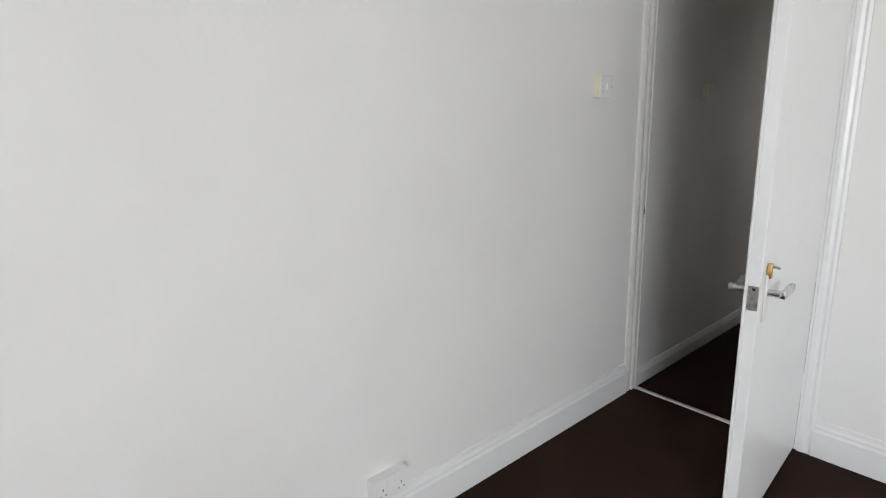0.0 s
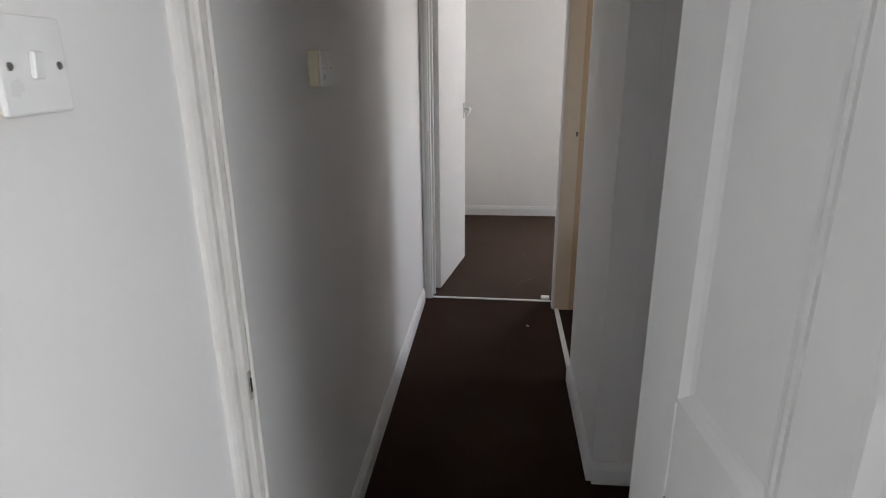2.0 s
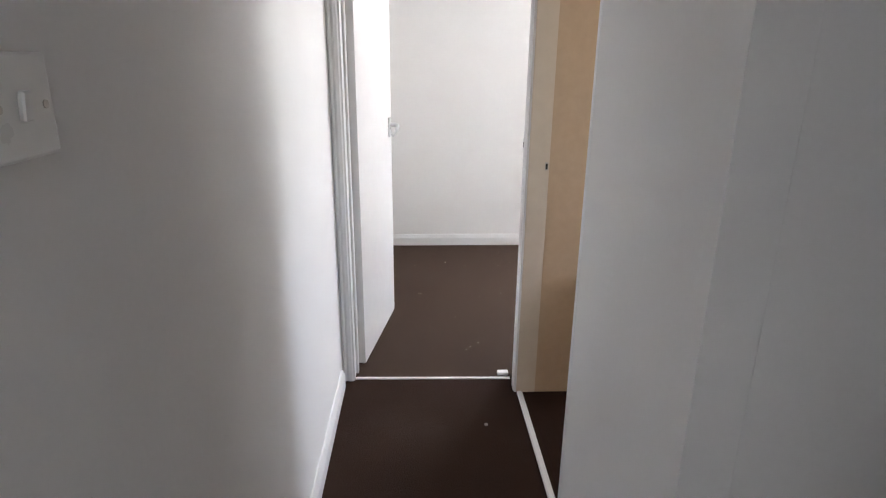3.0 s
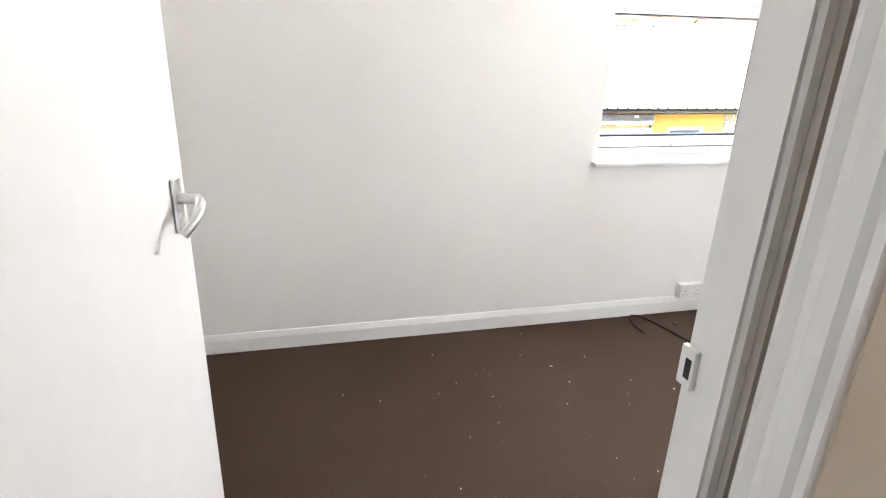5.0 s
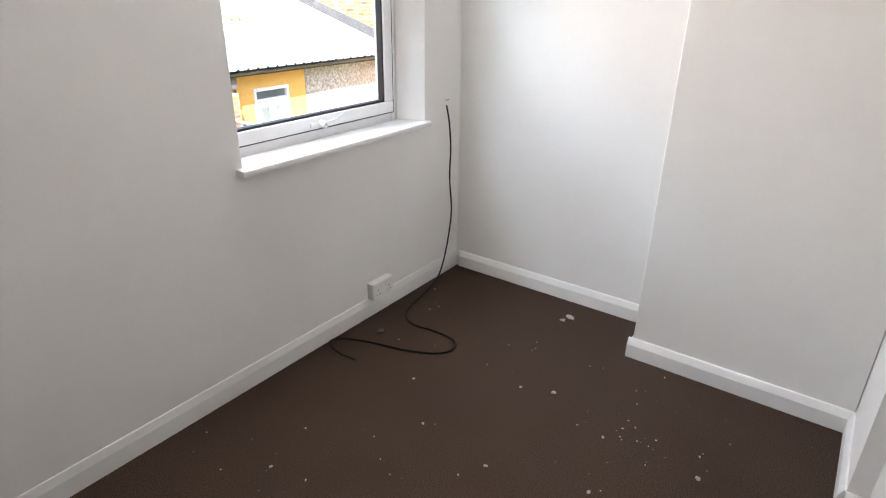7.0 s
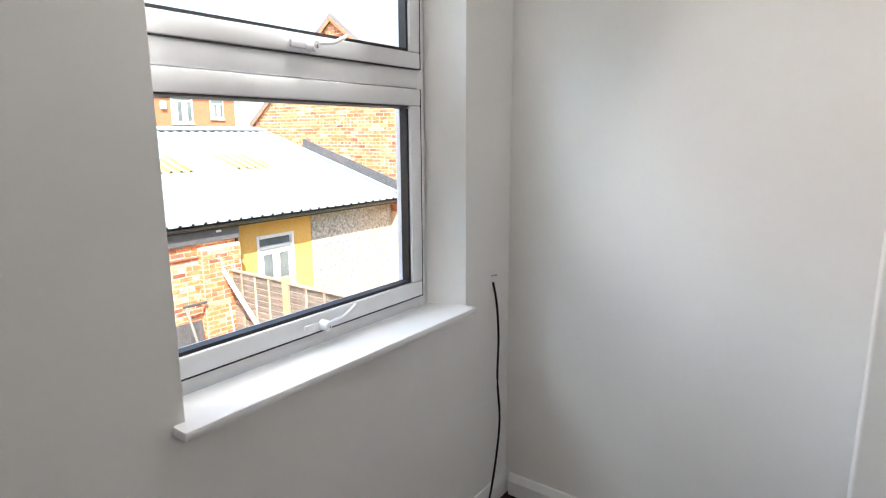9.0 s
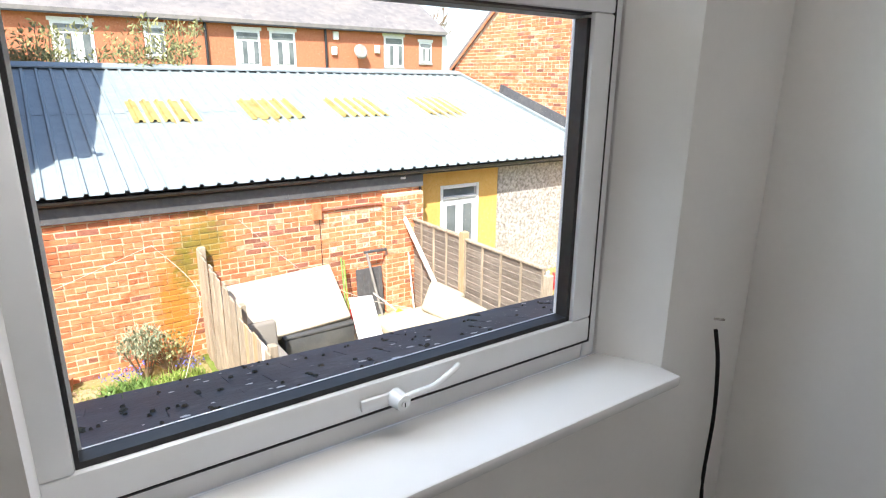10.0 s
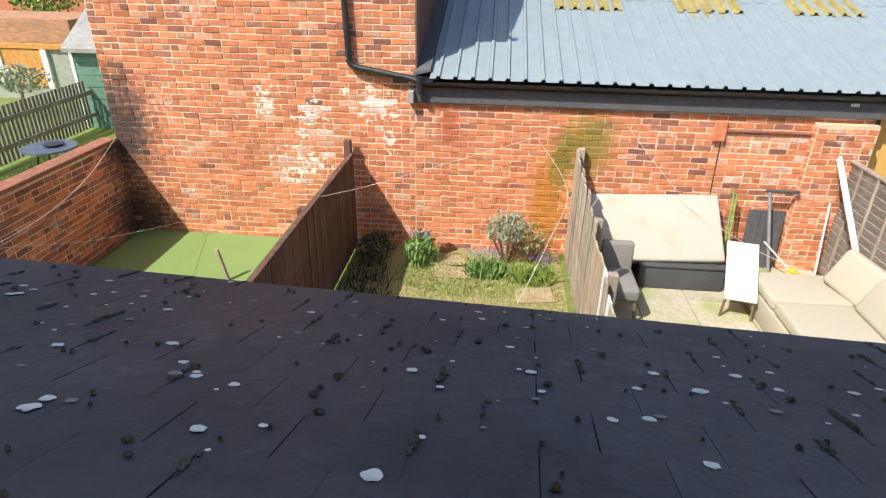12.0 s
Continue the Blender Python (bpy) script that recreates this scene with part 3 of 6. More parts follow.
part("keep_hole", box(BM(), 0.069, 0.077, 2.5185, 2.5196, 1.088, 1.112), DARKSLOT, fc)

# threshold strips
solid("threshold_strip_front", prism(BM(), [(-0.012, 0), (0.012, 0), (0.008, 0.007), (-0.008, 0.007)], (0.025, 0.012, 0.0), (0.78, 0.0, 0.0), (0, 1, 0), (0, 0, 1)), STRIP, "worn pale metal threshold strip", "threshold strip", "structure")
solid("threshold_strip_back", prism(BM(), [(-0.009, 0), (0.009, 0), (0.006, 0.006), (-0.006, 0.006)], (0.06, 2.667, 0.0), (0.834, 2.650, 0.0), (0, 1, 0), (0, 0, 1)), GLOSS, "thin white threshold strip", "threshold strip", "structure")
solid("threshold_strip_side", prism(BM(), [(-0.014, 0), (0.014, 0), (0.010, 0.007), (-0.010, 0.007)], (0.862, 1.69, 0.0), (0.862, 2.52, 0.0), (1, 0, 0), (0, 0, 1)), GLOSS, "white threshold strip", "threshold strip", "structure")
solid("paint_flake", box(BM(), 0.775, 0.83, 2.672, 2.705, 0.001, 0.02, 0.004), WPLASTIC, "white chip of board by the door frame", "debris")


# ---- doors ----
def lever(parent, x, y, z, side, toward, mat, plate_h=0.15, plate_w=0.04, length=0.11, curved=False, plate_mat=None):
    """A lever handle on its back plate; side: the face it sits on (+1 or -1 along y), toward: the way the lever points along x."""
    plate = part("handle_plate", box(BM(), x - plate_w / 2, x + plate_w / 2, min(y, y + side * 0.008), max(y, y + side * 0.008), z - plate_h * 0.62, z + plate_h * 0.38, 0.003), plate_mat or mat, parent, "painted back plate" if plate_mat else "metal back plate")
    part("handle_neck", rod(BM(), (x, y + side * 0.006, z), (x, y + side * 0.05, z), 0.011, n=14), mat, plate, smooth=True)
    if curved:
        pts = [(x, y + side * 0.044, z), (x + toward * 0.02, y + side * 0.054, z - 0.006), (x + toward * 0.055, y + side * 0.052, z - 0.026), (x + toward * 0.078, y + side * 0.036, z - 0.050)]
        part("handle_lever", tube(BM(), pts, 0.0095, 10, 5), mat, plate, smooth=True)
    else:
        part("handle_lever", box(BM(), min(x - toward * 0.012, x + toward * length), max(x - toward * 0.012, x + toward * length), min(y + side * 0.040, y + side * 0.058), max(y + side * 0.040, y + side * 0.058), z - 0.011, z + 0.011, 0.004, 2), mat, plate, smooth=True)
    return plate


# the front room's door: hinge edge at the origin, leaf along -x, its room face towards -y
LA = 0.79
da = thing("door_front_room", pose(0.782, -0.012, 0, 0, 0, 95), "open white panelled door with a metal lever lock", "door", "structure")
leaf = BM()
box(leaf, -LA, 0, 0.001, 0.0372, 0.012, 1.985, 0.002)
leafob = part("leaf", leaf, GLOSS, da)
STILE = 0.10
# raised frame and panel mouldings on the hall face
def stick(x0, x1, z0, z1):
    part("rail" if (x1 - x0) > (z1 - z0) else "stile", box(BM(), x0, x1, 0.0374, 0.0465, z0, z1, 0.003), GLOSS, da)


stick(-LA, -LA + STILE, 0.012, 1.985)
stick(-STILE - 0.05, 0, 0.012, 1.985)
mid = -LA / 2 - 0.055
stick(mid - 0.045, mid + 0.045, 0.23, 0.87)
stick(mid - 0.045, mid + 0.045, 1.04, 1.87)
for z0, z1 in ((0.012, 0.23), (0.87, 1.04), (1.87, 1.985)):
    stick(-LA + STILE + 0.001, -STILE - 0.051, z0, z1)
for x0, x1 in ((-LA + STILE, mid - 0.045), (mid + 0.045, -STILE - 0.05)):
    for z0, z1 in ((0.23, 0.87), (1.04, 1.87)):
        bm = BM()
        q = [(0, 0), (0.034, 0), (0.024, 0.003), (0.008, 0.0112), (0.0, 0.0112)]
        prism(bm, q, (x0, 0.0374, z0), (x0, 0.0374, z1), (1, 0, 0), (0, 1, 0))
        prism(bm, q, (x1, 0.0374, z0), (x1, 0.0374, z1), (-1, 0, 0), (0, 1, 0))
        prism(bm, q, (x0, 0.0374, z0), (x1, 0.0374, z0), (0, 0, 1), (0, 1, 0))
        prism(bm, q, (x0, 0.0374, z1), (x1, 0.0374, z1), (0, 0, -1), (0, 1, 0))
        part("panel_moulding", bm, GLOSS, da)
ZL = 0.885
lever(da, -LA + 0.055, 0.001, ZL, -1, 1, CHROME, 0.15, plate_mat=GLOSS_OLD)
lever(da, -LA + 0.055, 0.0465, ZL, 1, 1, CHROME, 0.15, plate_mat=GLOSS_OLD)
part("lock_plate", box(BM(), -LA - 0.0025, -LA, 0.004, 0.034, ZL - 0.048, ZL + 0.028, 0.001), PLATE, da, "scratched steel lock face")
part("latch_bolt", box(BM(), -LA - 0.010, -LA - 0.002, 0.013, 0.025, ZL - 0.016, ZL + 0.006, 0.002), PLATE, da, "dull steel latch bolt")
part("lock_bolt_hole", box(BM(), -LA - 0.0032, -LA - 0.002, 0.014, 0.022, ZL + 0.014, ZL + 0.022), DARKSLOT, da)
key = part("night_latch", box(BM(), -LA + 0.042, -LA + 0.058, -0.014, 0.0005, ZL + 0.045, ZL + 0.092, 0.004, 2), BRASS, da, "worn brass thumb-turn", True)
part("thumb_turn", rod(BM(), (-LA + 0.05, -0.010, ZL + 0.084), (-LA + 0.05, -0.034, ZL + 0.080), 0.0045, n=10), CHROME, key, smooth=True)
part("hinge", box(BM(), -0.004, 0.008, -0.012, 0.004, 0.26, 0.35, 0.003), GLOSS, da)
part("hinge", box(BM(), -0.004, 0.008, -0.012, 0.004, 1.62, 1.71, 0.003), GLOSS, da)

# the back room's door: hinge edge at the origin, leaf along +x, its hall face towards -y
LB = 0.705
db = thing("door_back_room", pose(0.062, 2.805, 0, 0, 0, 79.9), "open flush white door with a curved lever handle", "door", "structure")
part("leaf", box(BM(), 0, LB, -0.038, 0.0, 0.012, 1.985, 0.002), GLOSS, db)
lever(db, LB - 0.055, -0.038, 1.17, -1, -1, CHROME, 0.11, 0.042, curved=True)
lever(db, LB - 0.055, 0.0, 1.17, 1, -1, CHROME, 0.11, 0.042, curved=True)
part("lock_plate", box(BM(), LB, LB + 0.002, -0.030, -0.010, 1.10, 1.22, 0.0008), PLATE, db, "steel lock face")
part("hinge", box(BM(), -0.008, 0.004, -0.004, 0.012, 0.25, 0.34, 0.003), GLOSS, db)
part("hinge", box(BM(), -0.008, 0.004, -0.004, 0.012, 1.62, 1.71, 0.003), GLOSS, db)


# ---- switches and sockets ----
def light_switch(y, z, label):
    s = thing("light_switch", pose(0.0, y, z), label, "light switch", group="light switches")
    part("back_box", box(BM(), 0, 0.030, -0.0, 0.088, 0, 0.088, 0.003), CREAM, s, "cream surface box")
    plate = part("plate", box(BM(), 0.0305, 0.038, -0.001, 0.089, -0.001, 0.089, 0.003, 2), WPLASTIC, s, "white switch plate")
    rk = BM()
    box(rk, 0.038, 0.044, 0.037, 0.051, 0.032, 0.058, 0.0015, m=Matrix.Translation((0.038, 0, 0.045)) @ Matrix.Rotation(radians(6), 4, "Y") @ Matrix.Translation((-0.038, 0, -0.045)))
    part("rocker", rk, WPLASTIC, plate)
    for yy in (0.013, 0.076):
        part("screw", rod(BM(), (0.0375, yy, 0.044), (0.0392, yy, 0.044), 0.004, n=10), PLATE, plate, "dull steel screw")


light_switch(-0.440, 1.474, "white light switch on a cream surface box, single rocker")
light_switch(0.548, 1.455, "white light switch on a cream surface box in the hall")


def twin_socket(at, label, switches=True):
    """A twin socket: back on y=0, facing -y."""
    s = thing("wall_socket", at, label, "wall socket", group="wall sockets")
    part("back_box", box(BM(), -0.073, 0.073, -0.034, 0, 0, 0.086, 0.003), WPLASTIC, s)
    f = part("plate", box(BM(), -0.0735, 0.0735, -0.042, -0.0345, -0.0005, 0.0865, 0.003, 2), WPLASTIC, s)
    for c in (-0.038, 0.038):
        for dx, dz, w, hh in ((0, 0.046, 0.0035, 0.009), (-0.011, 0.025, 0.008, 0.003), (0.011, 0.025, 0.008, 0.003)):
            part("pin_slot", box(BM(), c + dx - w / 2, c + dx + w / 2, -0.0426, -0.0418, dz - hh / 2, dz + hh / 2), DARKSLOT, f)
        part("switch_rocker", box(BM(), (0.010 if c > 0 else -0.022), (0.022 if c > 0 else -0.010), -0.0455, -0.0421, 0.058, 0.078, 0.001), WPLASTIC, f)
    return s


twin_socket(pose(0.0, -1.585, 0.168, 0, 0, 90), "white twin socket above the skirting of the front room")
twin_socket(pose(2.575, 4.843, 0.098, 0, 0, 0), "white twin socket on the skirting below the window")

# ---- radiator in the front room ----
ra = thing("radiator", pose(1.272, -0.03, 0.11), "white ribbed panel radiator under a shelf of shadow", "radiator")
RW, RH = 1.2, 0.60
bm = BM()
n = 26
for i in range(n):
    x = 0.03 + i * (RW - 0.06) / n
    w = (RW - 0.06) / n
    prism(bm, [(0, 0), (w * 0.12, -0.007), (w * 0.70, -0.007), (w * 0.82, 0), (w * 0.82, 0.02), (0, 0.02)], (x, -0.055, 0.05), (x, -0.055, RH - 0.06), (1, 0, 0), (0, 1, 0))
part("ribs", bm, WPLASTIC, ra)
part("panel", box(BM(), 0.004, RW, -0.0545, -0.04, 0.012, RH - 0.012, 0.004), WPLASTIC, ra)
part("top_grille", box(BM(), -0.002, RW + 0.002, -0.066, 0.0, RH - 0.05, RH, 0.006, 2), WPLASTIC, ra)
part("bottom_edge", box(BM(), 0.0, RW, -0.062, -0.03, 0.0, 0.045, 0.006, 2), WPLASTIC, ra)
part("end_panel", box(BM(), -0.004, 0.004, -0.056, 0.0, 0.02, RH - 0.02, 0.001), WPLASTIC, ra)
valve = part("valve", rod(BM(), (0.002, -0.03, 0.03), (-0.05, -0.03, 0.03), 0.012, n=12), WPLASTIC, ra, smooth=True)
part("pipe", rod(BM(), (-0.042, -0.03, 0.04), (-0.042, -0.03, -0.109), 0.0075, n=10), WPLASTIC, ra, "painted copper tail", True)
part("bracket", box(BM(), 0.15, 0.19, -0.04, 0.03, 0.10, 0.5), WPLASTIC, ra)
part("bracket", box(BM(), 0.95, 0.99, -0.04, 0.03, 0.10, 0.5), WPLASTIC, ra)

# ---- ledge in the side room ----
lg = thing("boxed_ledge", pose(1.33, 2.5205, 0.0), "beige boxed-in ledge along the side room wall", "ledge")
part("panel", box(BM(), 0, 0.9, -0.22, -0.002, 0, 0.675, 0.003), LEDGE, lg)
part("top", box(BM(), -0.015, 0.9, -0.24, -0.001, 0.677, 0.70, 0.005), LEDGE, lg)

# ---- the window of the back room ----
win = thing("window_1", pose(0, 0, 0), "white plastic window with an opening light above a large pane", "window", "structure")
FY0, FY1 = 4.968, 5.03
FX0, FX1 = 1.865, 2.893
TZ0, TZ1 = 1.635, 1.695


def mould(name, x0, x1, z0, z1, y0, y1, parent, bevel=0.006, label=""):
    return part(name, box(BM(), x0, x1, y0, y1, z0, z1, bevel, 2), UPVC, parent, label, True)


mould("frame_jamb", FX0, FX0 + 0.032, 0.89, 2.25, FY0, FY1, win)
mould("frame_jamb", FX1 - 0.038, FX1, 0.89, 2.25, FY0, FY1, win)
mould("frame_sill", FX0 + 0.032, FX1 - 0.038, 0.89, 0.932, FY0, FY1, win)
mould("frame_head", FX0 + 0.032, FX1 - 0.038, 2.20, 2.25, FY0, FY1, win)
mould("transom", FX0 + 0.032, FX1 - 0.038, TZ0, TZ1, FY0 - 0.004, FY1, win)


def sash(x0, x1, z0, z1, name, fw=0.053):
    """A casement: four frame bars, gasket and glass."""
    s = part(name, box(BM(), x0 + 0.01, x1 - 0.01, FY1 - 0.008, FY1 - 0.004, z0, z0 + 0.012), UPVC, win, "casement")
    y0, y1 = FY0 - 0.012, FY0 + 0.034
    for nm, a in (("sash_bottom", (x0, x1, z0, z0 + fw)), ("sash_top", (x0, x1, z1 - fw, z1)), ("sash_side", (x0, x0 + fw, z0 + fw, z1 - fw)), ("sash_side", (x1 - fw, x1, z0 + fw, z1 - fw))):
        part(nm, box(BM(), a[0], a[1], y0, y1, a[2], a[3], 0.005, 2), UPVC, s, "", True)
    gx0, gx1, gz0, gz1 = x0 + fw, x1 - fw, z0 + fw, z1 - fw
    w, gy0, gy1 = 0.0095, y0 + 0.010, y0 + 0.039
    bm = box(BM(), gx0, gx1, gy0, gy1, gz0, gz0 + w)
    box(bm, gx0, gx1, gy0, gy1, gz1 - w * 0.4, gz1)
    box(bm, gx0, gx0 + w * 0.6, gy0, gy1, gz0 + w, gz1 - w)
    box(bm, gx1 - w, gx1, gy0, gy1, gz0 + w, gz1 - w)
    part("gasket", bm, RUBBER, s, "black rubber gasket")
    bw = 0.0100
    bead = box(BM(), gx0, gx1, gy1 + 0.0005, gy1 + 0.003, gz0, gz0 + bw)
    box(bead, gx0, gx1, gy1 + 0.0005, gy1 + 0.003, gz1 - bw, gz1)
    box(bead, gx0, gx0 + bw, gy1 + 0.0005, gy1 + 0.003, gz0 + bw, gz1 - bw)
    box(bead, gx1 - bw, gx1, gy1 + 0.0005, gy1 + 0.003, gz0 + bw, gz1 - bw)
    part("outer_bead", bead, UPVC, s)
    # black strip that paints in the shadowed gap between sash and frame
    gap_strip = box(BM(), x0, x1 + 0.003, FY0 - 0.011, FY0 - 0.0005, z0 - 0.003, z0 - 0.0005)
    box(gap_strip, x1 + 0.0005, x1 + 0.003, FY0 - 0.011, FY0 - 0.0005, z0, z1)
    part("frame_seal", gap_strip, RUBBER, s, "thin black strip in place of the shadowed seal gap")
    pane = part("pane", box(BM(), gx0 + 0.002, gx1 - 0.002, gy1 - 0.008, gy1 - 0.004, gz0 + 0.002, gz1 - 0.002), GLASS, s, "clear glass")
    pane.visible_shadow = False
    return s


low = sash(FX0 + 0.020, FX1 - 0.034, 0.936, TZ0 - 0.002, "lower_casement")
top = sash(FX0 + 0.020, FX1 - 0.034, TZ1 + 0.002, 2.198, "upper_casement", 0.05)


def window_handle(x, z, parent):
    y = FY0 - 0.013
    h = part("window_handle", box(BM(), x - 0.062, x + 0.012, y - 0.010, y, z - 0.009, z + 0.011, 0.004, 2), UPVC, parent, "white window handle with a key lock", True)
    part("lock_boss", rod(BM(), (x, y - 0.004, z), (x + 0.004, y - 0.030, z - 0.002), 0.0165, 0.014, 16), UPVC, h, "", True)
    part("lock_barrel", rod(BM(), (x + 0.004, y - 0.029, z - 0.003), (x + 0.0045, y - 0.0325, z - 0.003), 0.006, n=12), CHROME, h)
    part("lock_slot", box(BM(), x + 0.0035, x + 0.0055, y - 0.0332, y - 0.0322, z - 0.007, z + 0.001), DARKSLOT, h)
    pts = [(x + 0.006, y - 0.022, z + 0.004), (x + 0.035, y - 0.027, z + 0.009), (x + 0.060, y - 0.030, z + 0.012), (x + 0.085, y - 0.030, z + 0.022), (x + 0.115, y - 0.028, z + 0.036)]
    bm = tube(BM(), pts, 0.0055, 8, 4)
    part("handle_lever", bm, UPVC, h, "", True)


window_handle(2.385, 0.957, low)
window_handle(2.385, TZ1 + 0.022, top)
solid("window_1_sill", box(BM(), 1.872, 2.962, 4.797, 4.967, 0.870, 0.894, 0.006, 2), SILL, "white glossy window board", "window sill", "structure", smooth=True)

# front room window behind the walker
wf = thing("window_2", pose(0, 0, 0), "white framed front window", "window", "structure")
for a in ((3.3, 3.36, 0.85, 2.2), (4.74, 4.8, 0.85, 2.2), (3.36, 4.74, 0.85, 0.91), (3.36, 4.74, 2.14, 2.2), (4.02, 4.08, 0.91, 2.14)):
    part("frame", box(BM(), a[0], a[1], -4.62, -4.56, a[2], a[3], 0.004), UPVC, wf)

# ---- cable, hook and crumbs in the back room ----
cb = [(3.118, 4.827, 0.945), (3.135, 4.82, 0.86), (3.15, 4.819, 0.72), (3.145, 4.819, 0.56), (3.165, 4.818, 0.38), (3.14, 4.815, 0.24), (3.07, 4.80, 0.10), (2.99, 4.785, 0.03),
      (2.86, 4.765, 0.008), (2.68, 4.73, 0.007), (2.60, 4.68, 0.007), (2.57, 4.60, 0.007), (2.585, 4.49, 0.007), (2.575, 4.38, 0.007), (2.51, 4.34, 0.007), (2.44, 4.38, 0.008), (2.38, 4.50, 0.008), (2.335, 4.66, 0.007),
      (2.28, 4.79, 0.008), (2.23, 4.82, 0.010), (2.20, 4.79, 0.008), (2.185, 4.72, 0.007), (2.19, 4.63, 0.007)]
solid("loose_cable", tube(BM(), cb, 0.0045, 8, 5), CABLE, "black coaxial cable hanging down the wall and looped on carpet", "cable", smooth=True)
solid("wall_hook", rod(BM(), (3.115, 4.832, 0.970), (3.111, 4.808, 0.977), 0.0028, n=8), PLATE, "small bent nail in the wall", "nail")


def crumb(x, y, s, seed, mat=None, label="crumb of plaster on the carpet", flat=0.45):
    rnd = random.Random(seed)
    bm = BM()
    bmesh.ops.create_icosphere(bm, subdivisions=1, radius=1.0)
    for v in bm.verts:
        k = rnd.uniform(0.7, 1.25)
        v.co = Vector((v.co.x * s * k * rnd.uniform(0.85, 1.3), v.co.y * s * k * 0.8, max(v.co.z, -0.6) * s * flat * k + s * flat * 0.55))
    bmesh.ops.rotate(bm, verts=bm.verts, matrix=Matrix.Rotation(rnd.uniform(0, 6), 3, "Z"))
    solid("plaster_crumb", bm, mat or CHIPS, label, "debris", group="plaster crumbs", at=pose(x, y, 0.001))


spots = [(1.57, 4.43, .012), (2.047, 4.149, .012), (2.458, 3.965, .013), (2.506, 3.838, .020), (2.008, 3.846, .013), (2.384, 3.249, .018), (1.60, 4.29, .008), (1.52, 4.14, .008),
         (1.92, 3.90, .008), (2.38, 3.58, .012), (2.11, 3.52, .013), (2.28, 3.24, .011), (2.88, 3.51, .010), (2.24, 4.35, .012), (2.93, 4.75, .009), (2.47, 3.54, .008), (2.48, 3.42, .009),
         (1.77, 4.48, .007), (1.54, 4.75, .006), (2.49, 3.27, .010), (1.88, 3.68, .008)]
for i, (x, y, s) in enumerate(spots):
    crumb(x, y, s * 0.6, i)
crumb(3.091, 4.037, 0.027, 77, None, "large flake of plaster on the carpet", 0.4)
crumb(3.045, 4.055, 0.016, 78)
crumb(2.43, 4.70, 0.022, 79, MOSS, "dark lump of dirt on the carpet")
crumb(0.672, 2.259, 0.011, 80)
rnd = random.Random(5)
for i in range(120):
    crumb(rnd.uniform(0.3, 2.85), rnd.uniform(2.95, 4.7), rnd.choice((0.0015, 0.002, 0.002, 0.003, 0.004)), 100 + i)
for i in range(16):
    crumb(rnd.gauss(2.45, 0.12), rnd.gauss(3.5, 0.13), rnd.choice((0.002, 0.003, 0.004)), 300 + i)

# ---- outdoors: ground and gardens ----
GZ = -2.01
YW = 11.70
solid("ground", box(BM(), -400, 400, 5.1, 800, GZ - 0.3, GZ), EARTH, "ground of the back gardens", "ground", "structure")
solid("turf_lawn", box(BM(), -2.38, 0.60, 7.3, 11.69, GZ, GZ + 0.02, 0.005), TURF, "bright green artificial turf", "lawn", "structure")
solid("lawn", box(BM(), 0.72, 3.32, 7.3, 11.69, GZ, GZ + 0.012, 0.004), GRASS, "patchy lawn with bare earth", "lawn", "structure")


def slabs(name, x0, x1, y0, y1, w, label):
    base = solid(name, box(BM(), x0, x1, y0, y1, GZ, GZ + 0.006), MORTAR, label, "paving", "structure")
    bm = box(BM(), -w / 2 + 0.006, w / 2 - 0.006, -w / 2 + 0.006, w / 2 - 0.006, 0, 0.022, 0.004)
    me = finish(bm, "paving_slab", PAVING)
    y = y0 + w / 2
    while y < y1:
        x = x0 + w / 2
        while x < x1:
            s = new("paving_slab", me)
            s.parent = base
            s.matrix_local = pose(x, y, GZ + 0.004 + random.uniform(0, 0.004), random.uniform(-0.3, 0.3), random.uniform(-0.3, 0.3), 0)
            x += w
        y += w


solid("neighbour_lawn", box(BM(), 6.62, 10.55, 7.2, 11.88, GZ, GZ + 0.014, 0.003), GRASS, "dry sunlit lawn beside the annexe", "lawn", "structure")
slabs("patio", 3.50, 6.45, 8.9, 11.65, 0.59, "pale stone patio with green-stained joints")
for i, (x, y) in enumerate(((1.92, 11.28), (1.98, 11.0), (2.95, 10.55))):
    solid("stepping_stone", box(BM(), -0.22, 0.22, -0.16, 0.16, 0, 0.022, 0.010, 2), BARE_EARTH, "flat earth-stained stone set in the lawn", "paving slab", group="stepping stones", at=pose(x, y, GZ + 0.012, 0, 0, 7 * i - 5))


# ---- bricks ----
BW, BH = 0.2135, 0.0730      # one brick with its joint


def lattice(width, height, keep=None):
    """Places of the bricks of a stretcher bond: centre along the wall, height, length."""
    out, row = [], 0
    z = BH / 2
    while z < height:
        u = (BW / 2 if row % 2 else 0.0) - BW / 2
        header = row % 6 == 3
        while u < width:
            w = BW / 2 if header else BW
            a, b = max(u, 0.0), min(u + w, width)
            if b - a > 0.04 and (keep is None or keep((a + b) / 2, z)):
                out.append(((a + b) / 2, z, b - a - 0.0085))
            u += w
        z += BH
        row += 1
    return out


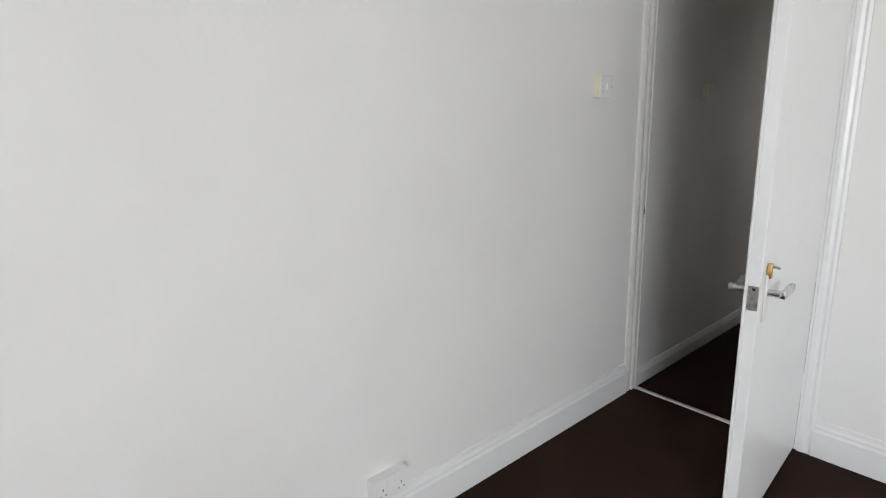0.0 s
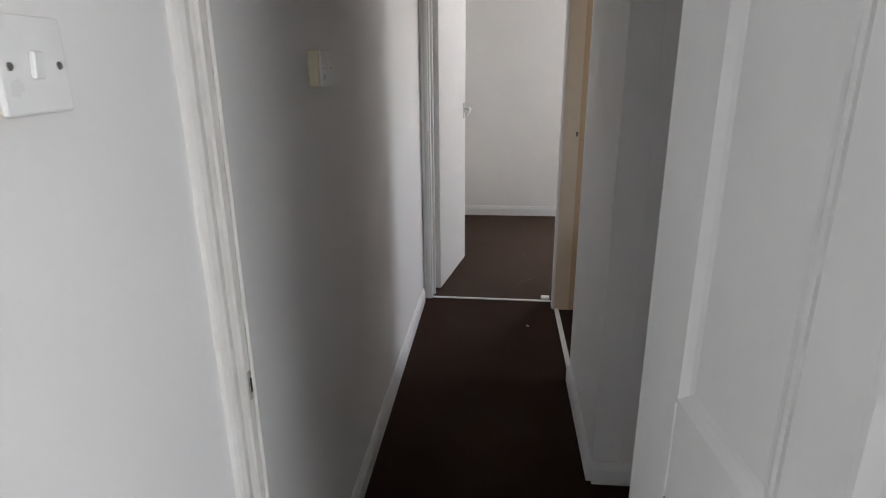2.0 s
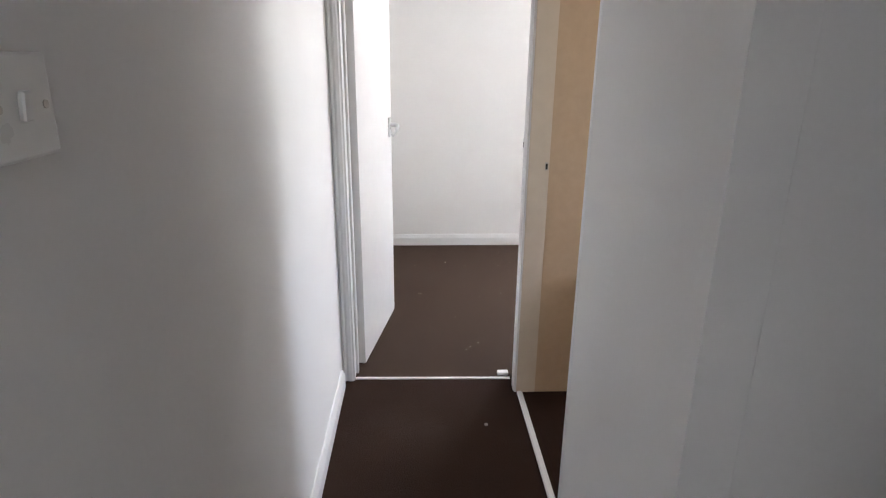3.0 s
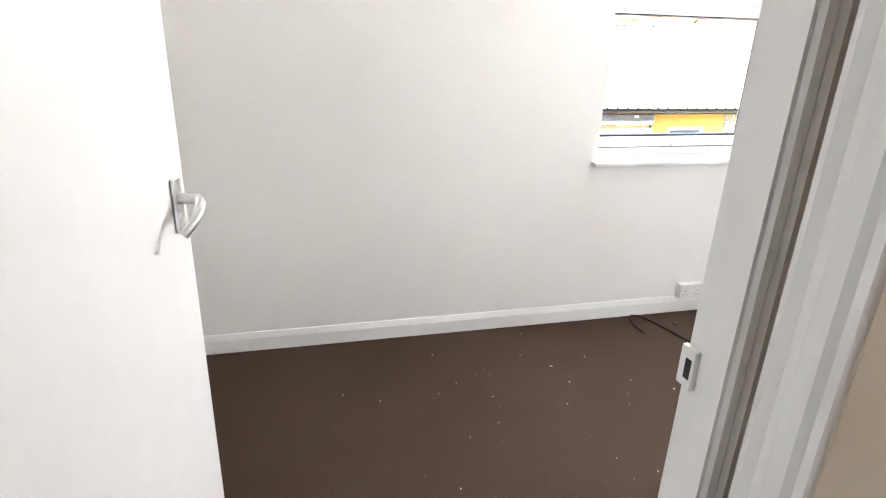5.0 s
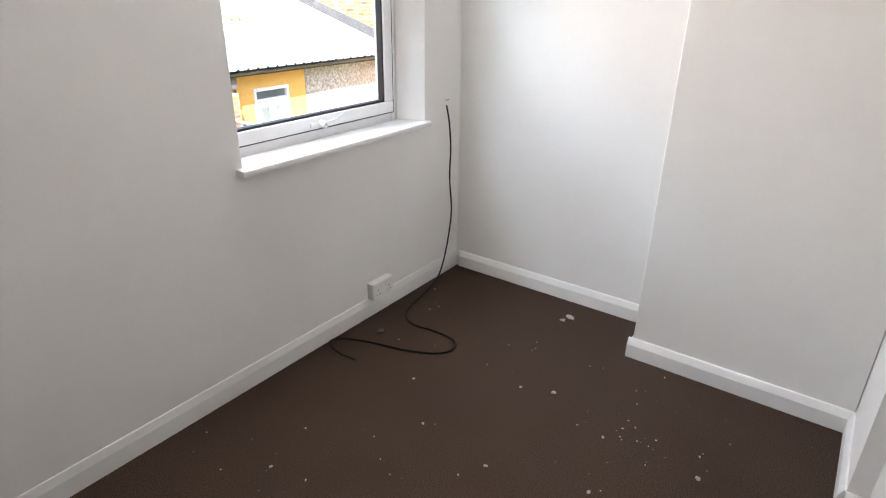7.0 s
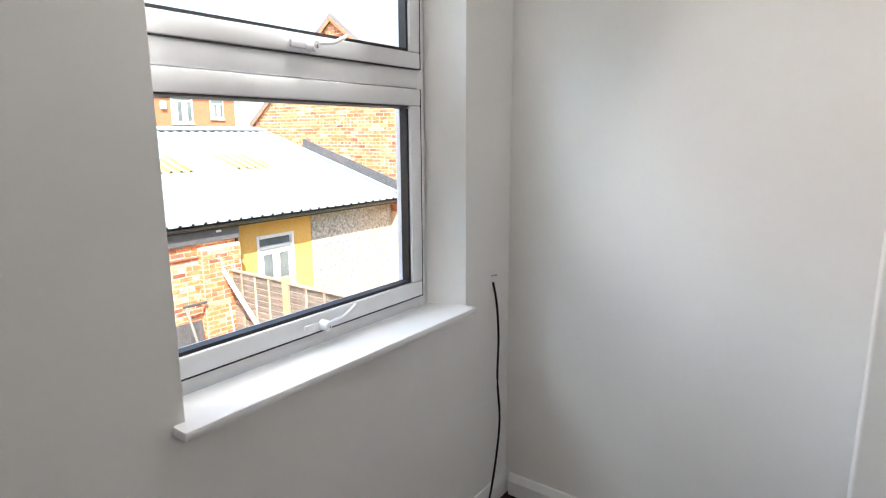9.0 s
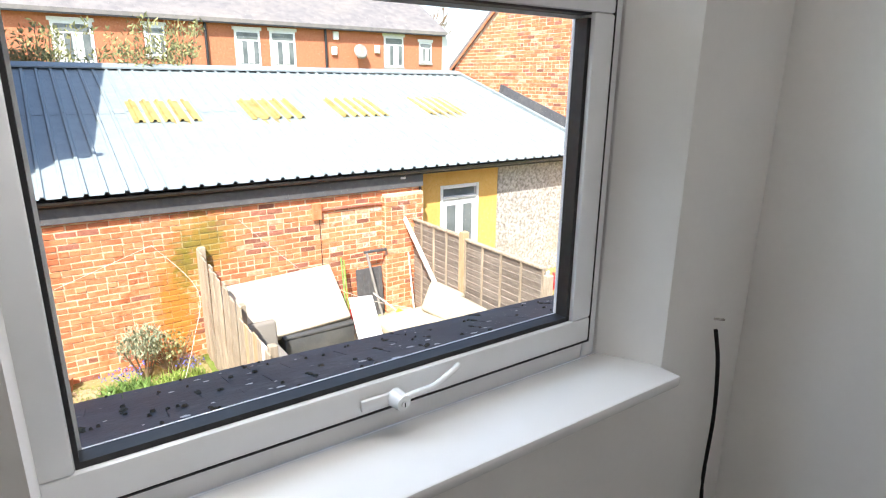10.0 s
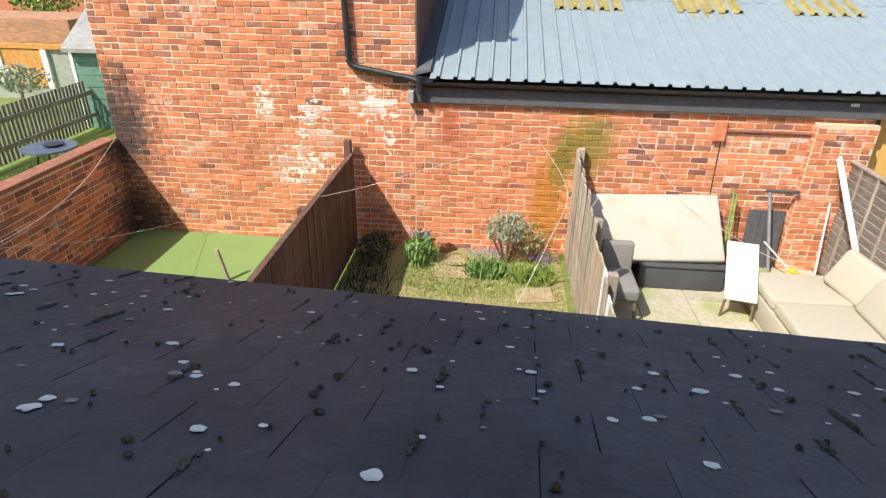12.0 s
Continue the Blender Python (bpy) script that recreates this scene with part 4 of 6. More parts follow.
def brick_mesh(places, name, seed, depth=0.0050, big=0.0):
    """Bricks joined into one mesh; u runs along x, the face looks to -y."""
    rnd = random.Random(seed)
    vs, fs = [], []
    for u, z, ln in places:
        hx, hz = ln / 2 - rnd.uniform(-0.0015, 0.004), (BH - 0.0085) / 2 - rnd.uniform(-0.0015, 0.003)
        du, dz = rnd.uniform(-0.003, 0.003), rnd.uniform(-0.0025, 0.0025)
        d = depth + rnd.uniform(-0.003, 0.004)
        tl = rnd.uniform(-0.006, 0.006)
        i = len(vs)
        for sx, sz in ((-1, -1), (1, -1), (1, 1), (-1, 1)):
            vs.append((u + du + sx * hx + rnd.uniform(-0.004, 0.002) * sx, 0.0, z + dz + sz * hz + sx * tl * 0.3 + rnd.uniform(-0.0045, 0.001) * sz))
        for sx, sz in ((-1, -1), (1, -1), (1, 1), (-1, 1)):
            p = vs[len(vs) - 4]
            vs.append((p[0] - sx * 0.003, -d + rnd.uniform(-0.0015, 0.0015), p[2] - sz * 0.003))
        fs += [(i + 4, i + 5, i + 6, i + 7), (i, i + 1, i + 5, i + 4), (i + 1, i + 2, i + 6, i + 5), (i + 2, i + 3, i + 7, i + 6), (i + 3, i, i + 4, i + 7)]
    me = bpy.data.meshes.new(name)
    me.from_pydata(vs, [], fs)
    return me


def split_bricks(places, seed, rule):
    """Sorts brick places into red, pale, dark and whitewashed ones."""
    rnd = random.Random(seed)
    sets = {"red": [], "pale": [], "dark": [], "white": []}
    for p in places:
        sets[rule(p[0], p[1], rnd)].append(p)
    return sets


KINDS = {"red": BRICK, "pale": BRICK_PALE, "dark": BRICK_DARK, "white": BRICK_WHITE}


def lay(parent, places, seed, rule, at, single=None):
    """Lays bricks on a wall: joined by kind, but for those in the stretch `single`, which are bricks of their own."""
    if single:
        own = [p for p in places if single(p[0], p[1])][:300]
        mine = set(own)
        places = [p for p in places if p not in mine]
        shapes = [brick_mesh([(0.0, 0.0, BW - 0.0085)], "brick", 50 + k) for k in range(4)]
        for s in shapes:
            s.materials.append(BRICK1)
        for k, (u, z, ln) in enumerate(own):
            b = new("brick", shapes[k % 4])
            b.parent = parent
            b.matrix_local = at @ Matrix.Translation((u, 0, z)) @ Matrix.Diagonal((ln / (BW - 0.0085), 1, 1, 1))
    for kind, ps in split_bricks(places, seed, rule).items():
        if not ps:
            continue
        me = brick_mesh(ps, "bricks", seed + 7)
        me.materials.append(KINDS[kind])
        b = new("bricks", me)
        b.parent = parent
        b.matrix_local = at
        tagged(b, {"red": "red bricks", "pale": "bleached bricks", "dark": "sooty bricks", "white": "bricks with flaking whitewash"}[kind], kind="stuff")


# ---- the tall brick house ----
HX0, HX1, HTOP = -2.48, 1.43, 2.16
house = thing("brick_house", pose(HX0, YW, GZ), "tall red brick house end with patched and bleached bricks", "house")
part("wall", box(BM(), 0.0, HX1 - HX0, 0.0, 8.0, 0, HTOP - GZ), MORTAR, house, "lime mortar bed")
part("side_wall", box(BM(), HX1 - HX0 + 0.0005, HX1 - HX0 + 0.022, -0.004, 8.0, 1.9, HTOP - GZ - 0.003), BROWN_RENDER, house, "brown rendered side wall")
bm = BM()
prism(bm, [(-0.22, 0), (2.9, 2.25), (6.2, 0), (6.2, -0.10), (2.9, 2.13), (-0.22, -0.10)], (-0.1, 0, HTOP - GZ + 0.08), (HX1 - HX0 + 0.08, 0, HTOP - GZ + 0.08), (0, 1, 0), (0, 0, 1))
part("roof", bm, FAR_SLATE, house, "slate roof")
part("gable", prism(BM(), [(0.02, 0), (2.9, 2.06), (5.9, 0)], (0.02, 0, HTOP - GZ + 0.001), (HX1 - HX0, 0, HTOP - GZ + 0.001), (0, 1, 0), (0, 0, 1)), BROWN_RENDER, house)
part("gutter", rod(BM(), (-0.12, -0.14, HTOP - GZ + 0.01), (HX1 - HX0 + 0.22, -0.14, HTOP - GZ + 0.01), 0.05, n=12), GUTTER, house, "black gutter", True)


def whitewash(x, h):
    """How likely a brick here still carries old whitewash."""
    return 0.45 * max(a * max(0.0, 1 - ((x - cx) / rx) ** 2 - ((h - cz) / rz) ** 2) ** 0.5 for cx, cz, rx, rz, a in PATCHES)


def house_rule(u, z, rnd):
    x, h = u + HX0, z + GZ
    f = rnd.random()
    n1 = noise.noise(Vector((x * 2.3, h * 3.0, 3.1)))
    if x < -2.48 + 0.42 and -0.9 < h < 0.1 and f < 0.55:
        return "dark"
    if rnd.random() < whitewash(x, h):
        return "white"
    if -0.55 < x < 0.95 and -1.4 < h < 0.2 and n1 > 0.12 and f < 0.3:
        return "pale"
    if abs(x + 1.58) < 0.13 and abs(h + 1.39) < 0.05:
        return "white"
    if f < 0.07 + (0.15 if h > 0.3 else 0):
        return "dark"
    if f < 0.13 + (0.15 if h > 0.3 else 0):
        return "pale"
    return "red"


hb = lattice(HX1 - HX0, HTOP - GZ - 0.02)
lay(house, hb, 11, house_rule, Matrix.Translation((0, 0, 0)), lambda u, z: 1.45 < u < 3.0 and 0.35 < z < 3.4 and whitewash(u + HX0, z + GZ) < 0.02 and house_rule(u, z, random.Random(int(u * 977 + z * 131))) == "red")

# ---- workshop: the low brick wall under the sheet roof ----
WX, WXE, WTOP = HX1, 6.68, -0.02
shop = thing("workshop", pose(WX, YW, GZ), "brick workshop wall under a long metal roof", "workshop")
part("wall", box(BM(), 0.001, WXE - WX, 0.0, 4.0, 0, WTOP - GZ + 0.12), MORTAR, shop, "lime mortar bed")


def shop_rule(u, z, rnd):
    x, h = u + WX, z + GZ
    f = rnd.random()
    if x > 5.0 and -0.9 < h < -0.35 and noise.noise(Vector((x * 2.6, h * 4, 1.7))) > 0.08 and f < 0.5:
        return "white" if f < 0.2 else "pale"
    if x < 2.0 and f < 0.10 and h < -0.6:
        return "pale"
    if f < 0.15:
        return "dark"
    if f < 0.20:
        return "pale"
    return "red"


lay(shop, lattice(WXE - WX, WTOP - GZ + 0.06), 23, shop_rule, Matrix.Translation((0, 0, 0)), lambda u, z: 0.25 < u < 1.7 and 0.3 < z < 1.9 and shop_rule(u, z, random.Random(int(u * 877 + z * 151))) == "red")
# brick pier at the wall's end and the proud strip beside the patio
pier = part("pier", box(BM(), 6.02 - WX, WXE - WX, -0.10, -0.001, 0, 1.86), MORTAR, shop)
lay(shop, lattice(WXE - 6.02, 1.86), 31, lambda u, z, r: "pale" if r.random() < 0.16 else ("dark" if r.random() < 0.1 else "red"), Matrix.Translation((6.02 - WX, -0.10, 0)))
lay(shop, lattice(0.098, 1.86), 33, lambda u, z, r: "red", Matrix.Translation((6.02 - WX, -0.001, 0)) @ Matrix.Rotation(radians(-90), 4, "Z"))
# a thin dark bar that draws the shadow line below the fascia
part("ledge_course", box(BM(), 5.0 - WX, 6.0 - WX, -0.04, -0.014, 1.715, 1.745, 0.004), BRICK_DARK, shop, "thin dark strip in place of a ledge's shadow")
part("broken_corner", box(BM(), 4.92 - WX, 5.06 - WX, -0.06, -0.014, 1.60, 1.84, 0.01), BRICK1, shop)
part("settlement_crack", box(BM(), 5.038 - WX, 5.046 - WX, -0.0165, -0.012, 0.75, 1.62, m=Matrix.Rotation(radians(-1.5), 4, "Y") @ Matrix.Translation((0.03, 0, 0))), DARKSLOT, shop)
part("fascia", box(BM(), 1.37 - WX, 6.71 - WX, -0.058, -0.022, 1.925, 2.105, 0.004), FASCIA, shop, "grey fascia board")
part("fascia_end", box(BM(), 6.66 - WX, 6.71 - WX, -0.02, 0.18, 1.78, 2.09, 0.004), GUTTER, shop)
part("fascia_bracket", box(BM(), 6.31 - WX, 6.40 - WX, -0.068, -0.059, 2.06, 2.095, 0.003), WPLASTIC, shop)
part("pale_block", box(BM(), 1.345 - WX, 1.425 - WX, -0.115, -0.001, 1.92, 2.06, 0.006), CHIPS, shop, "bare pale stone block")
# gutter along the eave
bm = BM()
rr = 0.055
prism(bm, [(rr * math.cos(a), rr * math.sin(a)) for a in (math.pi * k / 8 + math.pi for k in range(9))] + [(rr - 0.008, 0), (-rr + 0.008, 0)], (0.08, -0.115, 2.185), (10.62 - WX, -0.115, 2.20), (0, 1, 0), (0, 0, 1))
part("gutter", bm, GUTTER, shop, "black half-round gutter", True)
part("back_fascia", box(BM(), 0.02, 10.6 - WX, -0.058, -0.04, 2.107, 2.22, 0.003), GUTTER, shop, "black eaves board")

# corrugated roof: eave, slope and ribs
EY, EZ, SL = 11.56, 0.235, 0.30
RX0, RX1, RY1 = 1.62, 10.52, 16.15
part("roof_deck", prism(BM(), [(0, -0.004), (RY1 - EY, (RY1 - EY) * SL - 0.004), (RY1 - EY + 3, (RY1 - EY) * SL - 0.9), (RY1 - EY + 3, -0.3), (0.3, -0.06)], (RX0 - WX, EY - YW, EZ - GZ), (RX1 - WX, EY - YW, EZ - GZ), (0, 1, 0), (0, 0, 1)), SHEET, shop, "roof deck")


def profile_sheet(x0, x1, y0, y1, pitch, high, lift, name, mat, label=""):
    """A ribbed sheet that lies on the roof's slope."""
    bm = BM()
    xs = [(x0, 0.0)]
    x = x0 + pitch * 0.5
    while x < x1 - 0.06:
        xs += [(x - 0.030, 0.0), (x - 0.016, high), (x + 0.016, high), (x + 0.030, 0.0)]
        x += pitch
    xs.append((x1, 0.0))
    ends = []
    for y in (y0, y1):
        base = EZ + (y - EY) * SL + lift
        ends.append([bm.verts.new((xx - WX, y - YW, base + hh - GZ)) for xx, hh in xs])
    for i in range(len(xs) - 1):
        bm.faces.new((ends[0][i], ends[0][i + 1], ends[1][i + 1], ends[1][i]))
    r = bmesh.ops.extrude_face_region(bm, geom=bm.faces[:])
    bmesh.ops.translate(bm, verts=[v for v in r["geom"] if isinstance(v, bmesh.types.BMVert)], vec=(0, 0, -0.003))
    bmesh.ops.recalc_face_normals(bm, faces=bm.faces)
    return part(name, bm, mat, shop, label)


w = (RX1 - RX0) / 9
for i in range(9):
    profile_sheet(RX0 + i * w, RX0 + (i + 1) * w, EY - 0.06, 14.0, w / 5, 0.030, 0.004, "roof_sheet", SHEET)
    profile_sheet(RX0 + i * w, RX0 + (i + 1) * w, 13.93, RY1, w / 5, 0.030, 0.012, "roof_sheet", SHEET)
for x0 in (3.12, 4.78, 6.30, 8.02):
    profile_sheet(x0, x0 + 0.92, 13.55, 14.42, 0.92 / 5, 0.034, 0.018, "skylight_sheet", SKYLIGHT, "yellowed translucent sheet")
# rust and algae that have run down from the skylights
for x0 in (3.12, 4.78, 6.30, 8.02):
    for k in range(4):
        a, run = x0 + 0.92 / 5 * (k + 1), 0.12 + 0.16 * ((k * 7 + int(x0 * 10)) % 4) / 3
        low_z = EZ + (YW - EY) * SL + 0.0072 - GZ
        part("run_stain", prism(BM(), [(a - 0.034 - WX, 13.55 - YW), (a + 0.034 - WX, 13.55 - YW), (a + 0.012 - WX, 13.55 - run - YW)], (0, 0, low_z), (0, 0, low_z + 0.001), (1, 0, 0), (0, 1, SL)), SKYLIGHT, shop)
part("ridge_cap", prism(BM(), [(-0.22, -0.02), (0, 0.05), (0.25, -0.03), (0.25, -0.06), (0, 0.02), (-0.22, -0.045)], (RX0 - WX - 0.05, RY1 - YW, EZ + (RY1 - EY) * SL - GZ + 0.03), (RX1 - WX, RY1 - YW, EZ + (RY1 - EY) * SL - GZ + 0.03), (0, 1, 0), (0, 0, 1)), SHEET, shop, "ridge capping")
part("verge_flashing", prism(BM(), [(0, 0), (0.20, 0.05), (0.20, 0.08), (0.0, 0.04)], (RX0 - 0.20 - WX, EY - YW + 0.05, EZ - GZ - 0.01), (RX0 - 0.20 - WX, RY1 - YW, EZ - GZ + (RY1 - EY) * SL), (1, 0, 0), (0, 0, 1)), FASCIA, shop, "dark lead flashing")
part("verge_trim", box(BM(), RX1 - WX - 0.02, RX1 - WX + 0.06, 0, math.hypot(RY1 - EY, (RY1 - EY) * SL), 0.0, 0.07, 0.004, m=Matrix.Translation((0, EY - YW, EZ - GZ)) @ Matrix.Rotation(math.atan(SL), 4, "X")), SHEET, shop, "pale verge trim")
part("lead_upstand", box(BM(), RX1 - WX + 0.062, RX1 - WX + 0.085, 0, 3.2, 0.0, 0.26, 0.004, m=Matrix.Translation((0, EY - YW, EZ - GZ)) @ Matrix.Rotation(math.atan(SL), 4, "X")), FASCIA, shop, "dark lead flashing")

# the side of the yellow and pebbledashed wall under the same eave
YY = 11.90
yh = thing("rear_annexe", pose(6.70, YY, GZ), "annexe with a yellow painted wall and a pebbledashed wall", "annexe")
bm = box(BM(), 0.0, 0.50, 0, 0.2, 0, 2.20)
box(bm, 1.28, 1.685, 0, 0.2, 0, 2.20)
box(bm, 0.50, 1.28, 0, 0.2, 1.84, 2.20)
part("yellow_wall", bm, YELLOW, yh, "yellow painted render")
part("pebble_wall", box(BM(), 1.688, 3.88, -0.012, 0.2, 0, 2.22), PEBBLE, yh, "rough pebbledash")
dr = part("glazed_door", box(BM(), 0.50, 1.28, 0.06, 0.09, 0, 1.84), UPVC, yh, "white double door")
for a in ((0.50, 0.555), (1.225, 1.28)):
    part("door_frame", box(BM(), a[0], a[1], -0.012, 0.06, 0, 1.84, 0.006), UPVC, dr)
part("door_frame", box(BM(), 0.556, 1.224, -0.012, 0.06, 1.78, 1.84, 0.006), UPVC, dr)
part("door_frame", box(BM(), 0.556, 1.224, -0.012, 0.06, 1.60, 1.645, 0.006), UPVC, dr)
part("fanlight", box(BM(), 0.556, 1.224, 0.052, 0.058, 1.646, 1.779), DARKGLASS, dr)
for a in ((0.56, 0.887), (0.893, 1.22)):
    part("door_leaf", box(BM(), a[0], a[1], 0.01, 0.055, 0.02, 1.595, 0.008), UPVC, dr)
    part("door_glass", box(BM(), a[0] + 0.075, a[1] - 0.075, 0.004, 0.009, 0.35, 1.50), DARKGLASS, dr)

# downpipe on the tall house
dp = thing("downpipe", pose(0.0, YW - 0.06, 0.0), "black cast downpipe running down and across brickwork", "downpipe")
part("pipe", rod(BM(), (0.60, 0, 2.13), (0.66, 0, 0.40), 0.036, n=14), GUTTER, dp, "", True)
part("bend", tube(BM(), [(0.66, 0, 0.44), (0.665, 0, 0.36), (0.70, 0, 0.31), (0.78, -0.005, 0.285)], 0.038, 12, 4), GUTTER, dp, "", True)
part("pipe", rod(BM(), (0.76, -0.004, 0.29), (1.34, -0.03, 0.20), 0.036, n=14), GUTTER, dp, "", True)
part("bend", tube(BM(), [(1.33, -0.03, 0.20), (1.42, -0.04, 0.185), (1.47, -0.05, 0.17), (1.50, -0.055, 0.20)], 0.04, 12, 4), GUTTER, dp, "", True)
part("outlet", rod(BM(), (1.50, -0.06, 0.22), (1.50, -0.055, 0.02), 0.045, n=14), GUTTER, dp, "", True)
for x, z in ((0.63, 1.4), (1.02, 0.25)):
    part("pipe_clip", box(BM(), x - 0.05, x + 0.05, -0.045, 0.05, z - 0.02, z + 0.02, 0.005), GUTTER, dp)

# ---- brick gable house beyond the workshop ----
gx = 10.60
gh = thing("gable_house", pose(gx, 10.6, GZ), "red brick gable house with a slate roof", "house")
gp = [(0, 0), (5.72, 0), (5.72, 3.8), (2.86, 5.92), (0, 3.8)]
part("wall", prism(BM(), gp, (0.0, 0, 0), (8.0, 0, 0), (0, 1, 0), (0, 0, 1)), MORTAR, gh, "mortar bed")
bm = BM()
prism(bm, [(-0.15, 3.70), (2.86, 5.93), (5.87, 3.70), (5.87, 3.80), (2.86, 6.05), (-0.15, 3.80)], (-0.06, 0, 0), (8.2, 0, 0), (0, 1, 0), (0, 0, 1))
part("roof", bm, FAR_SLATE, gh, "brown slate roof")
part("barge_course", prism(BM(), [(-0.12, 3.66), (2.86, 5.88), (5.84, 3.66), (5.84, 3.72), (2.86, 5.95), (-0.12, 3.72)], (-0.075, 0, 0), (-0.061, 0, 0), (0, 1, 0), (0, 0, 1)), BRICK1, gh, "projecting brick verge")
gl = lattice(5.72, 5.9, lambda u, z: z > 1.9 and z < 3.8 + 2.12 * (1 - abs((5.72 - u) - 2.86) / 2.86) - 0.08)
lay(gh, gl, 41, lambda u, z, r: "dark" if r.random() < 0.12 else ("pale" if r.random() < 0.10 else "red"), Matrix.Translation((0, 5.72, 0)) @ Matrix.Rotation(radians(-90), 4, "Z"))

# ---- low garden wall beside the turf ----
lw = thing("garden_wall", pose(-2.46, 7.0, GZ), "low red brick garden wall with a worn brick coping", "garden wall")
part("core", box(BM(), -0.20, -0.001, 0, 4.69, 0, 1.26), MORTAR, lw)
part("coping", box(BM(), -0.207, 0.004, 0, 4.69, 1.262, 1.310, 0.008), COPING, lw, "weathered red-brown brick coping")
lay(lw, lattice(4.69, 1.25), 53, lambda u, z, r: "dark" if r.random() < 0.45 else "red", Matrix.Rotation(radians(90), 4, "Z"))


# ---- fences ----
def fence_post(parent, x, y, top, s=0.05, mat=None):
    return part("post", box(BM(), x - s, x + s, y - s, y + s, 0, top, 0.006), mat or FENCE_GREY, parent)


# brown close-boarded fence
fl = thing("board_fence", pose(0.65, 7.0, GZ), "dark brown close-boarded garden fence", "fence")
bmesh_board = finish(box(BM(), -0.008, 0.008, -0.0555, 0.0555, 0.02, 1.0, 0.002), "board", FENCE_BROWN)
y = 0.06
while y < 4.6:
    hgt = 1.245 + 0.03 * (y > 2.75) + random.uniform(-0.008, 0.004)
    b = new("board", bmesh_board)
    b.parent = fl
    b.matrix_local = pose(0.004 * (int(y * 10) % 2), y, 0, 0, random.uniform(-0.2, 0.2), 0) @ Matrix.Diagonal((1, 1, hgt, 1))
    y += 0.107
for yy, top in ((0.9, 1.30), (2.75, 1.30), (4.58, 1.45)):
    fence_post(fl, -0.045, yy, top, 0.042, FENCE_BROWN)
part("rail", box(BM(), -0.05, -0.012, 0.0, 4.6, 0.30, 0.37, 0.004), FENCE_BROWN, fl)
part("rail", box(BM(), -0.05, -0.012, 0.0, 4.6, 1.02, 1.09, 0.004), FENCE_BROWN, fl)
part("capping", box(BM(), -0.03, 0.03, 0.0, 4.58, 1.268, 1.292, 0.005), FENCE_BROWN, fl)

# patched fence between lawn and patio
fm = thing("patched_fence", pose(3.39, 7.0, GZ), "patched fence of grey, tan and pale boards", "fence")
y = 0.9
k = 0
meshes = {}
for m in (FENCE_GREY, FENCE_TAN, WHITEWOOD):
    meshes[m.name] = finish(box(BM(), -0.009, 0.009, -0.068, 0.068, 0.0, 1.0, 0.003), "board", m)
while y < 4.65:
    m = FENCE_GREY
    if 1.6 < y < 2.2 and k % 2:
        m = WHITEWOOD
    elif 2.15 < y < 2.8 and k % 2:
        m = FENCE_TAN
    hgt = 1.02 if y < 1.9 else (1.12 if y < 2.9 else (1.24 if y < 3.3 else 1.42 - 0.09 * (4.65 - y)))
    b = new("board", meshes[m.name])
    b.parent = fm
    b.matrix_local = pose(0.012 * (k % 2), y, 0.01, random.uniform(-0.6, 0.6), random.uniform(-0.5, 0.5), 0) @ Matrix.Diagonal((1, 1, hgt + random.uniform(-0.012, 0.012), 1))
    y += 0.138
    k += 1
for yy, top in ((1.35, 1.10), (2.05, 1.16), (3.0, 1.24), (4.62, 1.46)):
    fence_post(fm, 0.052, yy, top, 0.04, FENCE_GREY)
part("rail", box(BM(), 0.023, 0.055, 0.9, 4.62, 0.85, 0.92, 0.004), FENCE_TAN, fm)
part("rail", box(BM(), 0.023, 0.055, 0.9, 4.62, 0.22, 0.29, 0.004), FENCE_GREY, fm)

# woven panel fence beyond the patio
fr = thing("panel_fence", pose(6.52, 7.0, GZ), "grey woven-slat panel fence with square posts", "fence")
me = finish(box(BM(), -0.006, 0.006, -0.90, 0.90, -0.055, 0.055, 0.001), "slat", FENCE_WEAVE)
for y0, y1, top in ((1.75, 3.28, 1.42), (3.36, 4.70, 1.44)):
    nslat = 15
    for k in range(nslat):
        z = 0.08 + k * (top - 0.14) / (nslat - 1)
        b = new("slat", me)
        b.parent = fr
        b.matrix_local = pose(0.0, (y0 + y1) / 2, z, 0.5 * math.sin(k * 2.3), -11, 0) @ Matrix.Diagonal((1, (y1 - y0) / 1.8, 1, 1))
    for k in range(5):
        yy = y0 + 0.02 + k * (y1 - y0 - 0.04) / 4
        part("batten", box(BM(), -0.032, -0.012, yy - 0.016, yy + 0.016, 0.03, top, 0.003), FENCE_GREY, fr)
    part("cap_rail", box(BM(), -0.035, 0.03, y0, y1, top - 0.01, top + 0.018, 0.004), FENCE_GREY, fr)
fence_post(fr, 0.0, 3.32, 1.52, 0.05, FENCE_TAN)
fence_post(fr, 0.0, 1.70, 1.36, 0.042, FENCE_GREY)
part("gravel_board", box(BM(), -0.02, 0.02, 0.2, 1.64, 0.02, 0.75, 0.004), FENCE_GREY, fr)
a, b = Vector((6.335, 11.58, -0.52)), Vector((6.43, 10.24, -1.97))
solid("leaning_plank", box(BM(), -0.042, 0.042, -0.012, 0.012, -(b - a).length / 2, (b - a).length / 2, 0.004, m=Matrix.Translation((a + b) / 2) @ (b - a).to_track_quat("Z", "X").to_matrix().to_4x4()), WHITEWOOD, "white painted plank leaning on the fence", "plank")

